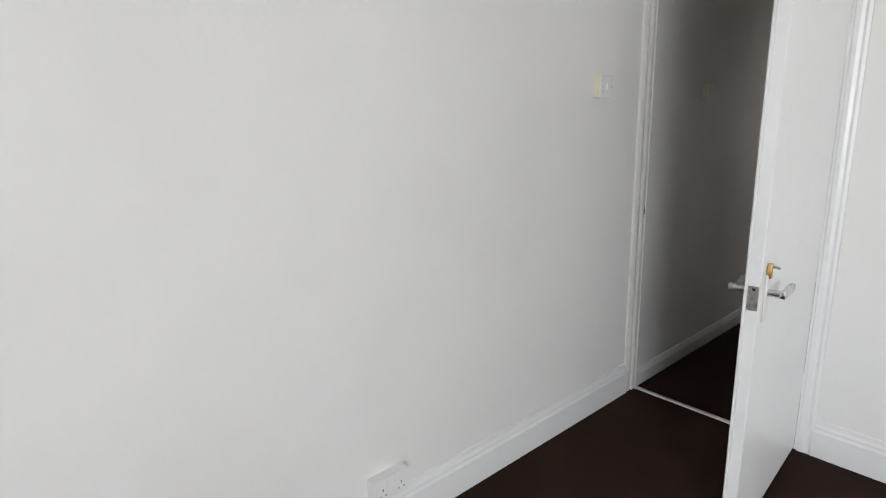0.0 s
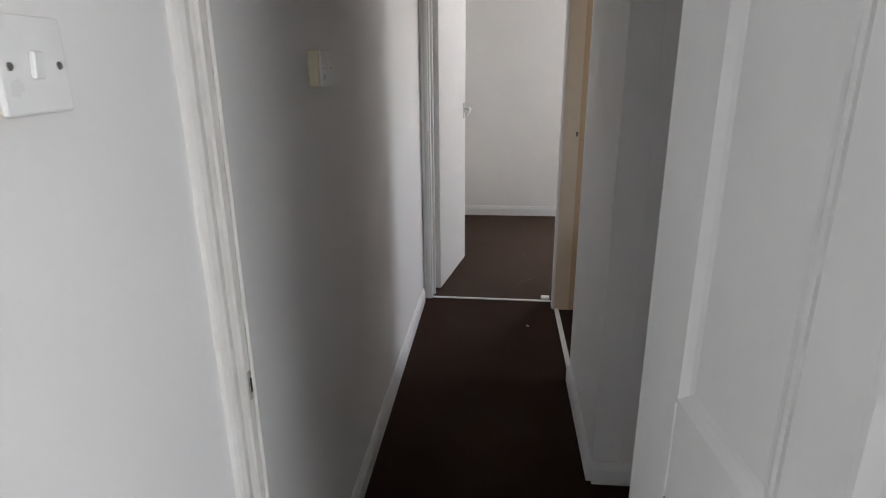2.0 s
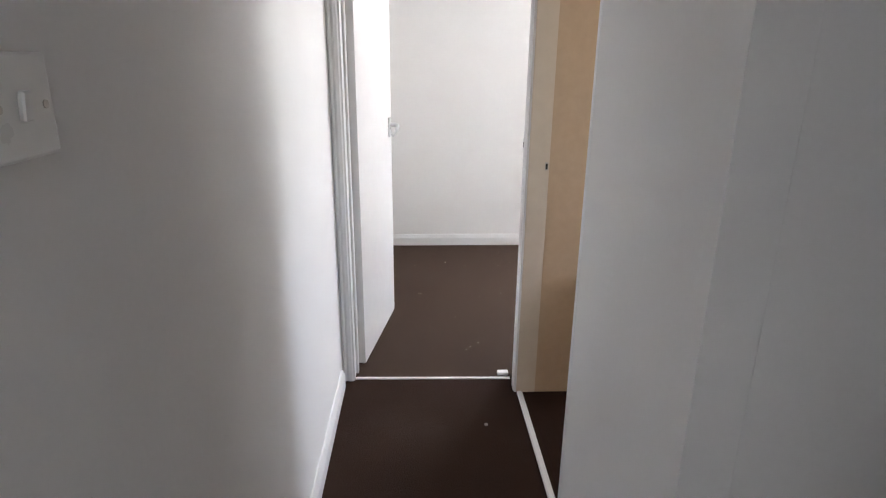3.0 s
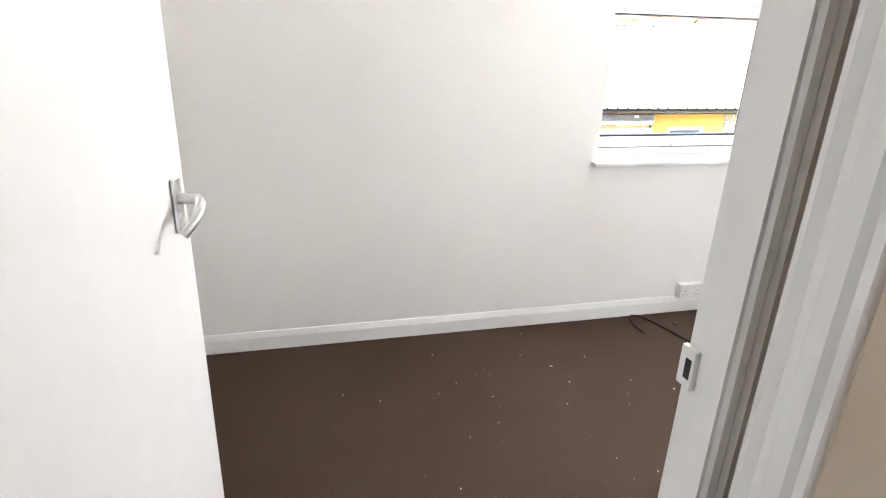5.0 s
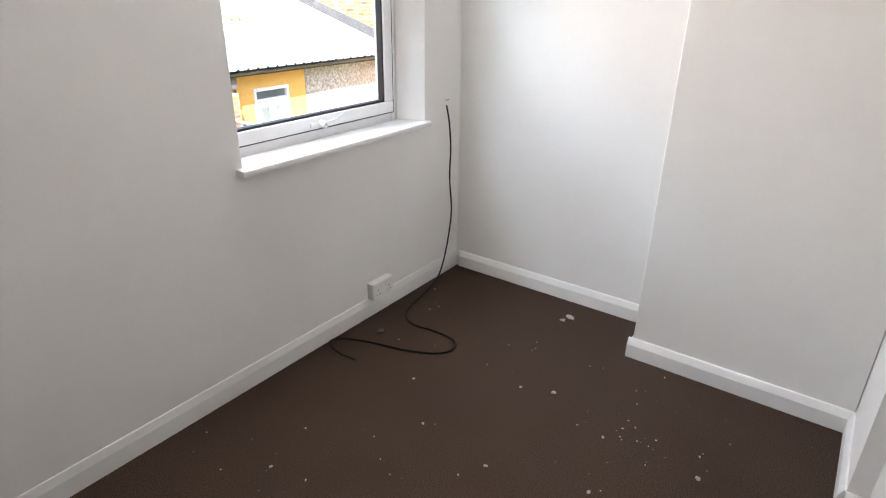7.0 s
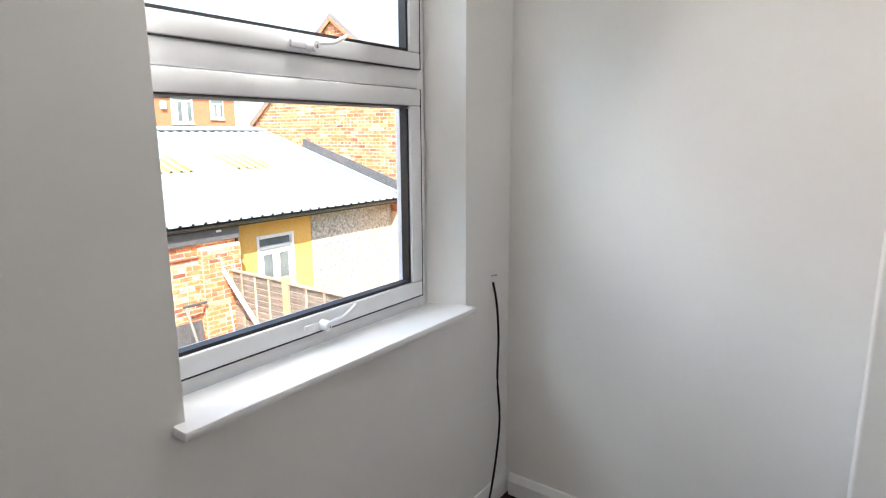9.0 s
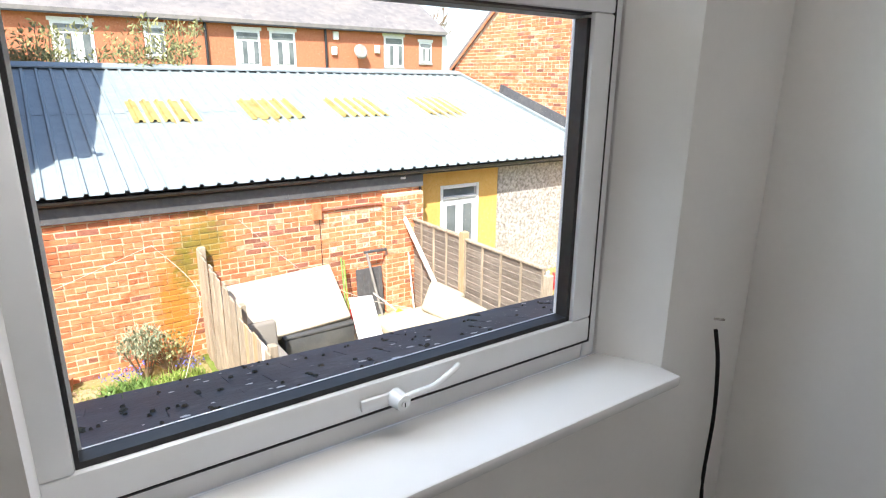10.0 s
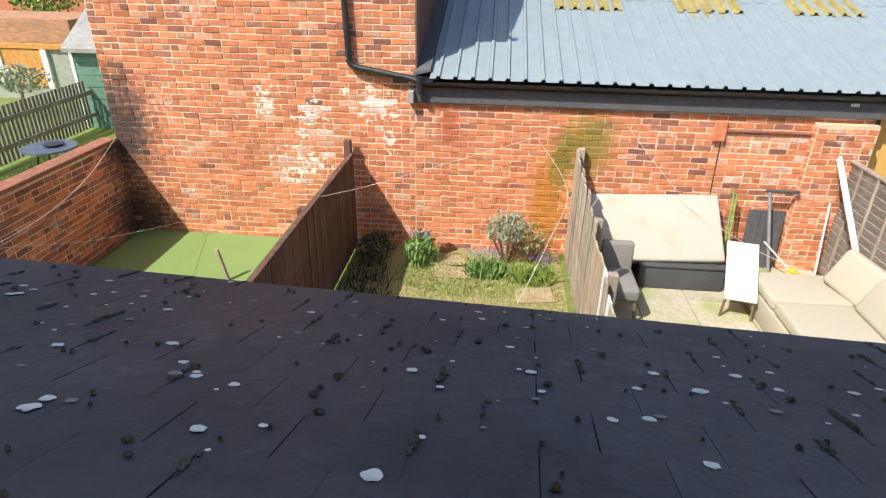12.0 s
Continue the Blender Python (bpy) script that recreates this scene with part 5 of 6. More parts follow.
# ---- patio furniture ----
sw = thing("grey_storage_seat", pose(4.16, 10.88, GZ + 0.025), "dark grey upholstered storage seat under a mattress", "storage seat")
part("base", box(BM(), 0, 0.97, 0, 0.62, 0.0, 0.275, 0.02, 3), FABRIC_DARK, sw, "", True)
part("lid", box(BM(), -0.01, 0.98, -0.012, 0.63, 0.278, 0.315, 0.012, 2), FABRIC_DARK, sw, "", True)
mt = thing("mattress", pose(3.52, 10.93, -1.70, 46, -2.2, 1.2), "cream mattress leaning against the brick wall", "mattress")
part("body", box(BM(), 0, 1.60, 0, 0.84, -0.12, 0.05, 0.035, 4), MATTRESS, mt, "", True)
part("piping", box(BM(), -0.003, 1.603, -0.004, 0.843, -0.075, -0.066, 0.003), FABRIC_BEIGE, mt, "stitched edge")
ac = thing("grey_armchair", pose(3.80, 10.35, GZ + 0.025), "grey fabric armchair with wooden legs", "armchair")
part("seat", box(BM(), -0.17, 0.18, -0.30, 0.22, 0.28, 0.42, 0.03, 3), FABRIC_GREY, ac, "", True)
part("backrest", box(BM(), -0.16, 0.19, 0.18, 0.30, 0.30, 0.72, 0.035, 3, m=Matrix.Rotation(radians(-6), 4, "X")), FABRIC_GREY, ac, "", True)
for x, yy in ((-0.14, -0.26), (0.15, -0.26), (-0.14, 0.2), (0.15, 0.2)):
    part("leg", rod(BM(), (x, yy, 0.30), (x * 1.12, yy * 1.08, 0.0), 0.02, 0.013, 10), WOODLEG, ac, "", True)
tb = thing("white_table", pose(5.08, 10.28, -1.74, 35, 0, -13), "white low table tipped up with its legs out", "table")
part("tabletop", box(BM(), -0.16, 0.16, 0.0, 0.72, -0.014, 0.014, 0.005, 2), WHITEWOOD, tb)
for x in (-0.135, 0.135):
    part("leg", rod(BM(), (x, 0.05, -0.015), (x * 1.15, -0.11, -0.23), 0.017, 0.013, 10), WOODLEG, tb, "", True)
cs = thing("corner_sofa", pose(5.30, 9.30, GZ + 0.025), "beige outdoor corner sofa with loose cushions", "sofa")
part("base", box(BM(), 0, 1.02, 0, 1.42, 0.0, 0.26, 0.02, 2), FABRIC_BEIGE, cs, "", True)
part("seat_cushion", box(BM(), 0.01, 0.80, 0.78, 1.41, 0.262, 0.40, 0.04, 4), FABRIC_BEIGE, cs, "", True)
part("seat_cushion", box(BM(), 0.01, 0.80, 0.02, 0.76, 0.262, 0.40, 0.04, 4), FABRIC_BEIGE, cs, "", True)
part("back_cushion", box(BM(), 0.74, 0.92, 0.72, 1.26, 0.36, 0.80, 0.06, 4, m=Matrix.Translation((0.83, 1.0, 0.5)) @ Matrix.Rotation(radians(24), 4, "Y") @ Matrix.Rotation(radians(18), 4, "Z") @ Matrix.Translation((-0.83, -1.0, -0.5))), FABRIC_BEIGE, cs, "", True)
part("back_cushion", box(BM(), 0.74, 0.92, 0.02, 0.70, 0.36, 0.76, 0.06, 4, m=Matrix.Translation((0.83, 0.4, 0.5)) @ Matrix.Rotation(radians(26), 4, "Y") @ Matrix.Translation((-0.83, -0.4, -0.5))), FABRIC_BEIGE, cs, "", True)
# things that stand against the wall
pn = thing("dark_panel", pose(5.76, 11.60, GZ + 0.02, -5, 0, 0), "dark grey ribbed panel leaning on brickwork", "panel")
part("sheet", box(BM(), -0.215, 0.215, -0.012, 0.0, 0, 0.76, 0.004), FASCIA, pn)
for k in range(5):
    part("rib", box(BM(), -0.19 + k * 0.085, -0.16 + k * 0.085, -0.020, -0.0125, 0.03, 0.74, 0.003), FASCIA, pn)
gt = thing("garden_rake", pose(5.72, 11.50, GZ + 0.02), "metal-handled garden rake leaning upside down", "rake")
part("handle", rod(BM(), (0.14, -0.08, 0.0), (-0.05, 0.04, 1.03), 0.020, n=10), STONE_GREY, gt, "", True)
part("head", box(BM(), -0.09, 0.29, 0.03, 0.07, 1.02, 1.06, 0.008), FABRIC_DARK, gt)
for k, (x, h, m, lab) in enumerate(((5.245, 1.02, LEAF_GREEN, "green garden cane leaning on brickwork"), (5.285, 0.98, LEAF_LIME, "pale garden cane leaning on brickwork"), (6.36, 0.92, WHITEWOOD, "thin pale cane leaning on brickwork"))):
    solid("garden_cane", rod(BM(), (0, -0.22, 0), (0.03, 0.0, h), 0.012, n=8), m, lab, "garden cane", group="garden canes", at=pose(x, 11.56, GZ + 0.022))
br = thing("yellow_broom", pose(6.02, 11.35, GZ + 0.03), "yellow plastic broom head", "broom")
part("head", box(BM(), -0.02, 0.16, -0.03, 0.03, 0.10, 0.15, 0.01, m=Matrix.Rotation(radians(35), 4, "Y")), YELLOW_PLASTIC, br)
part("handle", rod(BM(), (0.02, 0.0, 0.12), (-0.30, 0.10, 0.42), 0.011, n=8), WPLASTIC, br)
part("bristles", box(BM(), -0.02, 0.16, -0.028, 0.028, 0.0, 0.10, 0.004, m=Matrix.Rotation(radians(35), 4, "Y")), YELLOW_PLASTIC, br)
solid("red_bucket", rod(BM(), (0, 0, 0), (0, 0, 0.26), 0.10, 0.13, 20), RED_PLASTIC, "red plastic bucket behind the table", "bucket", at=pose(5.24, 11.35, GZ + 0.025))
for k, (x, yy, m, lab, s) in enumerate(((8.85, 11.15, BLUE_PLASTIC, "pale blue plastic toy", 0.12), (8.98, 11.0, RED_PLASTIC, "red plastic toy", 0.09), (8.70, 11.3, WPLASTIC, "white plastic toy", 0.09), (8.85, 10.5, WHITEWOOD, "white plastic crate", 0.15))):
    t = thing("garden_toy", pose(x, yy, GZ, 0, 0, 20 * k), lab + " lying in the garden", "toy", group="garden toys")
    part("body", box(BM(), -s, s, -s * 0.6, s * 0.6, 0.10, 0.10 + s * 0.9, s * 0.25, 3), m, t, "", True)
    part("stand", rod(BM(), (0, 0, 0), (s * 0.2, 0, 0.12), s * 0.6, s * 0.5, 14), m, t, "", True)
    part("arm", rod(BM(), (s * 0.3, 0, 0.14), (s * 2.0, 0.1, 0.24), s * 0.30, s * 0.22, 10), m, t, "", True)


# ---- plants ----
def leaves(bm, c, r, n, size, rnd, up=0.3, flat=1.0):
    """Many small leaves scattered in a rounded heap."""
    for _ in range(n):
        while True:
            p = Vector((rnd.uniform(-1, 1), rnd.uniform(-1, 1), rnd.uniform(-1, 1)))
            if 0.25 < p.length < 1:
                break
        p = Vector((p.x * r[0], p.y * r[1], p.z * r[2])) * (0.8 + 0.35 * noise.noise(p * 2.1 + Vector(c)))
        d = Vector((rnd.uniform(-1, 1), rnd.uniform(-1, 1), rnd.uniform(-0.3, 1) + up)).normalized()
        side = d.cross(Vector((rnd.uniform(-1, 1), rnd.uniform(-1, 1), 0.3))).normalized()
        s = size * rnd.uniform(0.6, 1.3)
        o = Vector(c) + p
        v = [bm.verts.new(o), bm.verts.new(o + d * s * 0.5 + side * s * 0.28 * flat), bm.verts.new(o + d * s), bm.verts.new(o + d * s * 0.5 - side * s * 0.28 * flat)]
        bm.faces.new(v)
    return bm


def blades(bm, c, r, n, h, rnd, wide=0.02):
    for _ in range(n):
        a, q = rnd.uniform(0, 6.28), math.sqrt(rnd.random())
        o = Vector((c[0] + r[0] * q * math.cos(a), c[1] + r[1] * q * math.sin(a), c[2]))
        lean = Vector((rnd.gauss(0, 0.35), rnd.gauss(0, 0.35), 1)).normalized()
        side = lean.cross(Vector((rnd.uniform(-1, 1), rnd.uniform(-1, 1), 0))).normalized() * wide * 0.5
        t = h * rnd.uniform(0.5, 1.15)
        m = o + lean * t * 0.6
        e = o + lean * t + Vector((lean.x, lean.y, -0.25)) * t * 0.3
        v = [bm.verts.new(o - side), bm.verts.new(o + side), bm.verts.new(m + side), bm.verts.new(e), bm.verts.new(m - side)]
        bm.faces.new(v)
    return bm


rnd = random.Random(9)


def plant(name, x, y, label, z=GZ + 0.012):
    return thing(name, pose(x, y, z), label, "plant")


p = plant("leafy_clump", 1.58, 11.22, "clump of glossy strap-leaved green plants with blue flowers")
part("foliage", blades(leaves(BM(), (0, 0, 0.24), (0.21, 0.18, 0.19), 420, 0.06, rnd), (0, 0, 0), (0.21, 0.18), 120, 0.28, rnd, 0.022), LEAF_GREEN, p)
part("flowers", leaves(BM(), (0, -0.02, 0.40), (0.2, 0.14, 0.08), 60, 0.035, rnd), PETAL_BLUE, p, "small blue flowers")
p = plant("lavender_bush", 2.62, 11.35, "grey-green woody bush against the brickwork")
part("foliage", leaves(BM(), (0, 0, 0.46), (0.33, 0.25, 0.24), 1500, 0.055, rnd, 0.8, 0.5), LEAF_GREY, p)
bm = BM()
for k in range(9):
    a = k * 0.7
    rod(bm, (0.03 * math.cos(a), 0.03 * math.sin(a), 0), (0.22 * math.cos(a), 0.18 * math.sin(a), 0.42), 0.014, 0.006, 6)
part("stems", bm, WOODLEG, p, "bare woody stems")
p = plant("bluebell_clump", 2.38, 11.0, "clump of bluebells in long green leaves")
part("foliage", blades(BM(), (0, 0, 0), (0.26, 0.16), 230, 0.24, rnd, 0.018), LEAF_GREEN, p)
part("flowers", leaves(BM(), (0, 0, 0.30), (0.30, 0.2, 0.08), 130, 0.03, rnd), PETAL_BLUE, p, "blue bell flowers")
p = plant("dry_shrub", 2.92, 11.32, "brown twiggy shrub with sparse leaves")
bm = BM()
for k in range(26):
    a = rnd.uniform(0, 6.28)
    rod(bm, (0, 0, 0), (0.26 * math.cos(a), 0.22 * math.sin(a), rnd.uniform(0.25, 0.55)), 0.008, 0.003, 5)
part("stems", bm, WOODLEG, p, "brown twigs")
part("foliage", leaves(BM(), (0, 0, 0.34), (0.28, 0.24, 0.24), 330, 0.045, rnd), LEAF_BUDDLEIA, p)
p = plant("grass_tuft", 2.95, 10.95, "tuft of long fresh grass with bluebells")
part("foliage", blades(BM(), (0, 0, 0), (0.30, 0.20), 300, 0.20, rnd, 0.014), LEAF_LIME, p)
part("flowers", leaves(BM(), (0.1, 0.05, 0.25), (0.22, 0.2, 0.06), 60, 0.03, rnd), PETAL_BLUE, p, "blue bell flowers")
p = plant("ivy_mound", 0.98, 11.25, "mound of dark ivy in the fence's shade")
part("foliage", leaves(BM(), (0, 0, 0.14), (0.32, 0.48, 0.20), 430, 0.06, rnd), LEAF_DARK, p)
p = plant("long_grass", 1.0, 10.5, "dark long grass beside the brown fence")
part("foliage", blades(BM(), (0, 0, 0), (0.28, 0.7), 240, 0.20, rnd, 0.013), LEAF_DARK, p)
tagged(solid("lawn_grass", blades(blades(BM(), (2.1, 10.3, GZ + 0.01), (1.2, 1.2), 2600, 0.05, rnd, 0.008), (2.2, 10.9, GZ + 0.01), (0.9, 0.5), 1500, 0.07, rnd, 0.008), LEAF_LIME, "thin tufts of lawn grass", "grass"), kind="stuff")
solid("plant_pot", rod(BM(), (0, 0, 0), (0, 0, 0.16), 0.06, 0.085, 18), TERRACOTTA, "small terracotta pot by the wall", "plant pot", at=pose(1.82, 11.55, GZ + 0.012))
for x, y, z, s, seed in ((3.85, 16.6, 1.45, 1.0, 3), (2.15, 17.2, 1.5, 0.8, 4), (5.0, 17.5, 0.9, 0.7, 6)):
    b = thing("buddleia_bush", pose(x, y, GZ), "sprawling olive-green bush behind the metal roof", "bush", group="bushes")
    rr = random.Random(seed)
    bm = BM()
    fo = BM()
    for k in range(34):
        a = rr.uniform(0, 6.28)
        e = Vector((s * rr.uniform(0.3, 1) * math.cos(a), s * 0.6 * math.sin(a), z - GZ + s * rr.uniform(0.1, 0.95)))
        rod(bm, (0, 0, 0), tuple(e), 0.018, 0.005, 5)
        for q in (0.8, 0.9, 1.0):
            leaves(fo, tuple(e * q), (0.20, 0.18, 0.18), 26, 0.10, rr, 0.4, 0.6)
    part("stems", bm, WOODLEG, b, "thin brown stems")
    part("foliage", fo, LEAF_BUDDLEIA, b)

# ---- washing lines ----
for k, pts in enumerate(([(-2.42, 11.6, -0.68), (-1.97, 10.3, -0.76), (-1.59, 9.0, -0.70), (-1.3, 7.4, -0.5)],
                         [(-2.3, 7.6, -0.5), (-1.94, 9.0, -0.94), (-1.79, 10.0, -1.32), (-1.58, 11.5, -1.73), (-1.55, 11.69, -1.78)],
                         [(0.65, 10.07, -0.73), (1.12, 10.6, -0.76), (1.93, 11.2, -0.655), (2.90, 11.68, -0.46)],
                         [(2.90, 11.68, -0.46), (3.29, 11.33, -0.99), (3.05, 10.6, -1.34), (2.75, 10.3, -1.97)],
                         [(3.94, 11.68, -0.28), (4.63, 11.3, -1.00), (5.3, 11.0, -1.40), (5.87, 10.7, -1.57)])):
    solid("washing_line", tube(BM(), pts, 0.0028, 6, 6), ROPE, "pale sagging cord across the gardens", "washing line", group="washing lines")
solid("turf_post", box(BM(), -0.02, 0.02, -0.02, 0.02, 0, 0.42, 0.004, m=Matrix.Rotation(radians(-12), 4, "Y")), FENCE_GREY, "short leaning wooden stake", "stake", at=pose(-0.62, 10.45, GZ + 0.01))

# ---- gardens beyond the garden wall ----
pf = thing("picket_fence", pose(-6.15, 13.6, GZ), "pale picket fence with its shade put into the grey", "fence")
me = finish(box(BM(), -0.012, 0.012, -0.032, 0.032, 0.05, 1.02, 0.003), "picket", PICKET_SHADED)
for k in range(36):
    b = new("picket", me)
    b.parent = pf
    b.matrix_local = pose(-0.004 * k, -0.9 + 0.108 * k, 0, 0, 0, 0)
part("rail", box(BM(), -0.06, -0.02, -1.0, 3.0, 0.28, 0.36), PICKET_SHADED, pf)
part("rail", box(BM(), -0.06, -0.02, -1.0, 3.0, 0.74, 0.82), PICKET_SHADED, pf)
gs = thing("green_shed", pose(-6.1, 16.6, GZ), "green painted shed with a grey pitched roof", "shed")
for k in range(13):
    part("board", box(BM(), -0.35, 1.6, -0.01 - 0.006 * (k % 2), 0.02, k * 0.125, k * 0.125 + 0.122, 0.004), GREEN_SHED, gs)
part("body", box(BM(), -0.34, 1.59, 0.021, 1.8, 0, 1.62), GREEN_SHED, gs)
part("roof", prism(BM(), [(-0.2, 1.60), (0.9, 2.3), (2.0, 1.60), (2.0, 1.68), (0.9, 2.38), (-0.2, 1.68)], (-0.42, 0, 0), (1.7, 0, 0), (0, 1, 0), (0, 0, 1)), STONE_GREY, gs, "grey felt roof")
part("trim", box(BM(), -0.40, -0.33, -0.03, 0.0, 0, 1.62), WPLASTIC, gs, "white corner trim")
ob = thing("outbuilding", pose(-10.5, 19.0, GZ), "low brick outbuilding with an orange wooden window", "outbuilding")
part("wall", box(BM(), -2.0, 2.4, 0, 2.0, 0, 1.25), SAGE, ob)
part("parapet", box(BM(), -2.0, 2.4, -0.03, 2.0, 1.40, 1.95), OLD_PARAPET, ob)
part("lintel", box(BM(), -2.05, 2.42, -0.08, 0.0, 1.252, 1.39, 0.01), ORANGE_WOOD, ob)
part("window_board", box(BM(), 0.4, 1.5, -0.05, 0.0, 0.35, 1.24), ORANGE_WOOD, ob)
for x in (0.25, 1.5):
    part("window_post", box(BM(), x, x + 0.15, -0.09, 0.0, 0.3, 1.25), WHITEWOOD, ob)
b = thing("garden_shrub", pose(-8.4, 17.2, GZ), "shrub with pink and cream leaves over the picket fence", "shrub")
part("foliage", leaves(BM(), (0, 0, 0.85), (0.95, 0.5, 0.36), 900, 0.09, rnd), LEAF_GREY, b)
part("stems", rod(BM(), (0, 0, 0), (0.1, 0, 0.8), 0.05, 0.02, 8), WOODLEG, b)
b = thing("tall_shrub", pose(-11.3, 22.5, GZ), "yellow-green shrub behind the outbuilding", "shrub")
part("foliage", leaves(leaves(BM(), (0, 0, 2.2), (1.4, 0.8, 0.8), 900, 0.16, rnd), (2.0, 0, 2.0), (0.8, 0.6, 0.5), 300, 0.15, rnd), LEAF_LIME, b)
part("stems", rod(BM(), (0, 0, 0), (0.1, 0, 2.0), 0.07, 0.03, 8), WOODLEG, b)
gtb = thing("garden_table", pose(-5.0, 13.55, GZ), "round blue-grey garden table with metal legs", "garden table")
part("top", rod(BM(), (0, 0, 0.50), (0, 0, 0.53), 0.42, n=28), BLUEGREY, gtb, "", True)
for k in range(3):
    a = k * 2.09 + 0.3
    part("leg", rod(BM(), (0.22 * math.cos(a), 0.22 * math.sin(a), 0.50), (0.34 * math.cos(a), 0.34 * math.sin(a), 0), 0.014, n=8), GUTTER, gtb)
part("tray", rod(BM(), (0.05, 0.05, 0.531), (0.05, 0.05, 0.57), 0.13, 0.16, 20), GUTTER, gtb, "dark bowl on the table")
tagged(solid("rough_grass", blades(BM(), (-4.2, 14.2, GZ), (1.6, 2.2), 2600, 0.16, rnd, 0.016), LEAF_LIME, "rough sunlit grass beyond the wall", "grass"), kind="stuff")

# ---- the terrace across ----
TY = 32.0
tr = thing("terraced_houses", pose(0.0, TY, GZ), "row of red brick terraced houses with white windows", "terrace")
part("wall", box(BM(), -30, 20.9, 0, 8, 0, 5.85), FAR_BRICK, tr, "red brick")
part("roof", prism(BM(), [(-0.35, 5.80), (4.0, 8.3), (8.3, 5.80), (8.3, 5.96), (4.0, 8.48), (-0.35, 5.96)], (-30.2, 0, 0), (21.0, 0, 0), (0, 1, 0), (0, 0, 1)), FAR_SLATE, tr, "grey slate roof")
part("gutter", box(BM(), -30, 20.9, -0.34, -0.22, 5.74, 5.84), GUTTER, tr)
part("end_quoins", box(BM(), 20.9, 21.6, -0.02, 8, 0, 5.88), PAINT, tr, "pale rendered end")


def far_window(x0, x1, z0, z1, curtains=True):
    wdw = part("window", box(BM(), x0, x1, -0.03, -0.004, z0 - GZ, z1 - GZ), UPVC, tr, "white window")
    w2, hh = x1 - x0, z1 - z0
    part("frame", box(BM(), x0 - 0.05, x1 + 0.05, -0.07, -0.031, z0 - GZ - 0.1, z0 - GZ), STONE_GREY, wdw)
    part("lintel", box(BM(), x0 - 0.08, x1 + 0.08, -0.05, -0.004, z1 - GZ, z1 - GZ + 0.14), PAINT, wdw)
    for a, b2 in ((0.09, 0.47), (0.53, 0.91)):
        part("pane", box(BM(), x0 + w2 * a, x0 + w2 * b2, -0.045, -0.031, z0 - GZ + 0.1, z1 - GZ - hh * 0.30), DARKGLASS, wdw)
        if curtains:
            part("curtain", box(BM(), x0 + w2 * (a + 0.02), x0 + w2 * (a + 0.20), -0.048, -0.046, z0 - GZ + 0.12, z1 - GZ - hh * 0.32), NET, wdw)
    part("fanlight", box(BM(), x0 + w2 * 0.09, x0 + w2 * 0.91, -0.045, -0.031, z1 - GZ - hh * 0.25, z1 - GZ - 0.1), DARKGLASS, wdw)


for x0, x1, z0, z1 in ((9.81, 10.95, 2.0, 3.52), (11.39, 12.6, 2.0, 3.55), (17.3, 18.45, 2.1, 3.60), (19.42, 20.2, 2.35, 3.4), (3.0, 4.4, 2.0, 3.5), (-2.5, -1.2, 2.0, 3.5), (6.2, 7.0, 2.3, 3.5)):
    far_window(x0, x1, z0, z1)
part("drain_pipe", rod(BM(), (14.1, -0.08, 2.0), (14.1, -0.08, 5.8), 0.06, n=8), GUTTER, tr)
part("drain_pipe", rod(BM(), (8.6, -0.08, 1.0), (8.6, -0.08, 5.8), 0.06, n=8), GUTTER, tr)
dish = part("satellite_dish", BM(), STONE_GREY, tr, "grey satellite dish")
bm = BM()
bmesh.ops.create_cone(bm, cap_ends=True, segments=20, radius1=0.36, radius2=0.30, depth=0.06, matrix=Matrix.Translation((15.8, -0.42, 2.8 - GZ)) @ Matrix.Rotation(radians(75), 4, "X"))
bm.to_mesh(dish.data)
bm.free()
part("dish_arm", rod(BM(), (15.8, -0.4, 2.7 - GZ), (15.8, 0.0, 2.5 - GZ), 0.03, n=6), GUTTER, dish)
for x, z in ((14.5, 3.3), (16.75, 2.75), (14.4, 2.6)):
    part("wall_vent", box(BM(), x, x + 0.28, -0.12, -0.004, z - GZ, z - GZ + 0.38, 0.02), WPLASTIC, tr, "white flue terminal")
for x in (-8, 2.0, 12.4):
    ch = part("chimney", box(BM(), x, x + 1.1, 3.5, 4.5, 7.3, 9.6, 0.03), FAR_BRICK, tr, "brick chimney stack")
    for k in range(3):
        part("chimney_pot", rod(BM(), (x + 0.25 + 0.3 * k, 4.0, 9.58), (x + 0.25 + 0.3 * k, 4.0, 10.1), 0.12, 0.10, 12), TERRACOTTA, ch, "clay pot", True)
bt = thing("bare_tree", pose(24.0, 40.0, GZ), "bare winter tree against the sky", "tree")
rt = random.Random(2)
tk, lb = BM(), BM()
rod(tk, (0, 0, 0), (0.2, 0, 4.5), 0.28, 0.16, 8)


def limb(a, d, ln, r, lvl):
    b2 = a + d * ln
    rod(lb, a, b2, r, r * 0.55, 5)
    if lvl:
        for _ in range(4 if lvl > 1 else 3):
            dd = (d + Vector((rt.uniform(-1, 1), rt.uniform(-1, 1), rt.uniform(-0.2, 0.8))) * 0.75).normalized()
            limb(a + d * ln * rt.uniform(0.5, 1.0), dd, ln * 0.66, r * 0.55, lvl - 1)


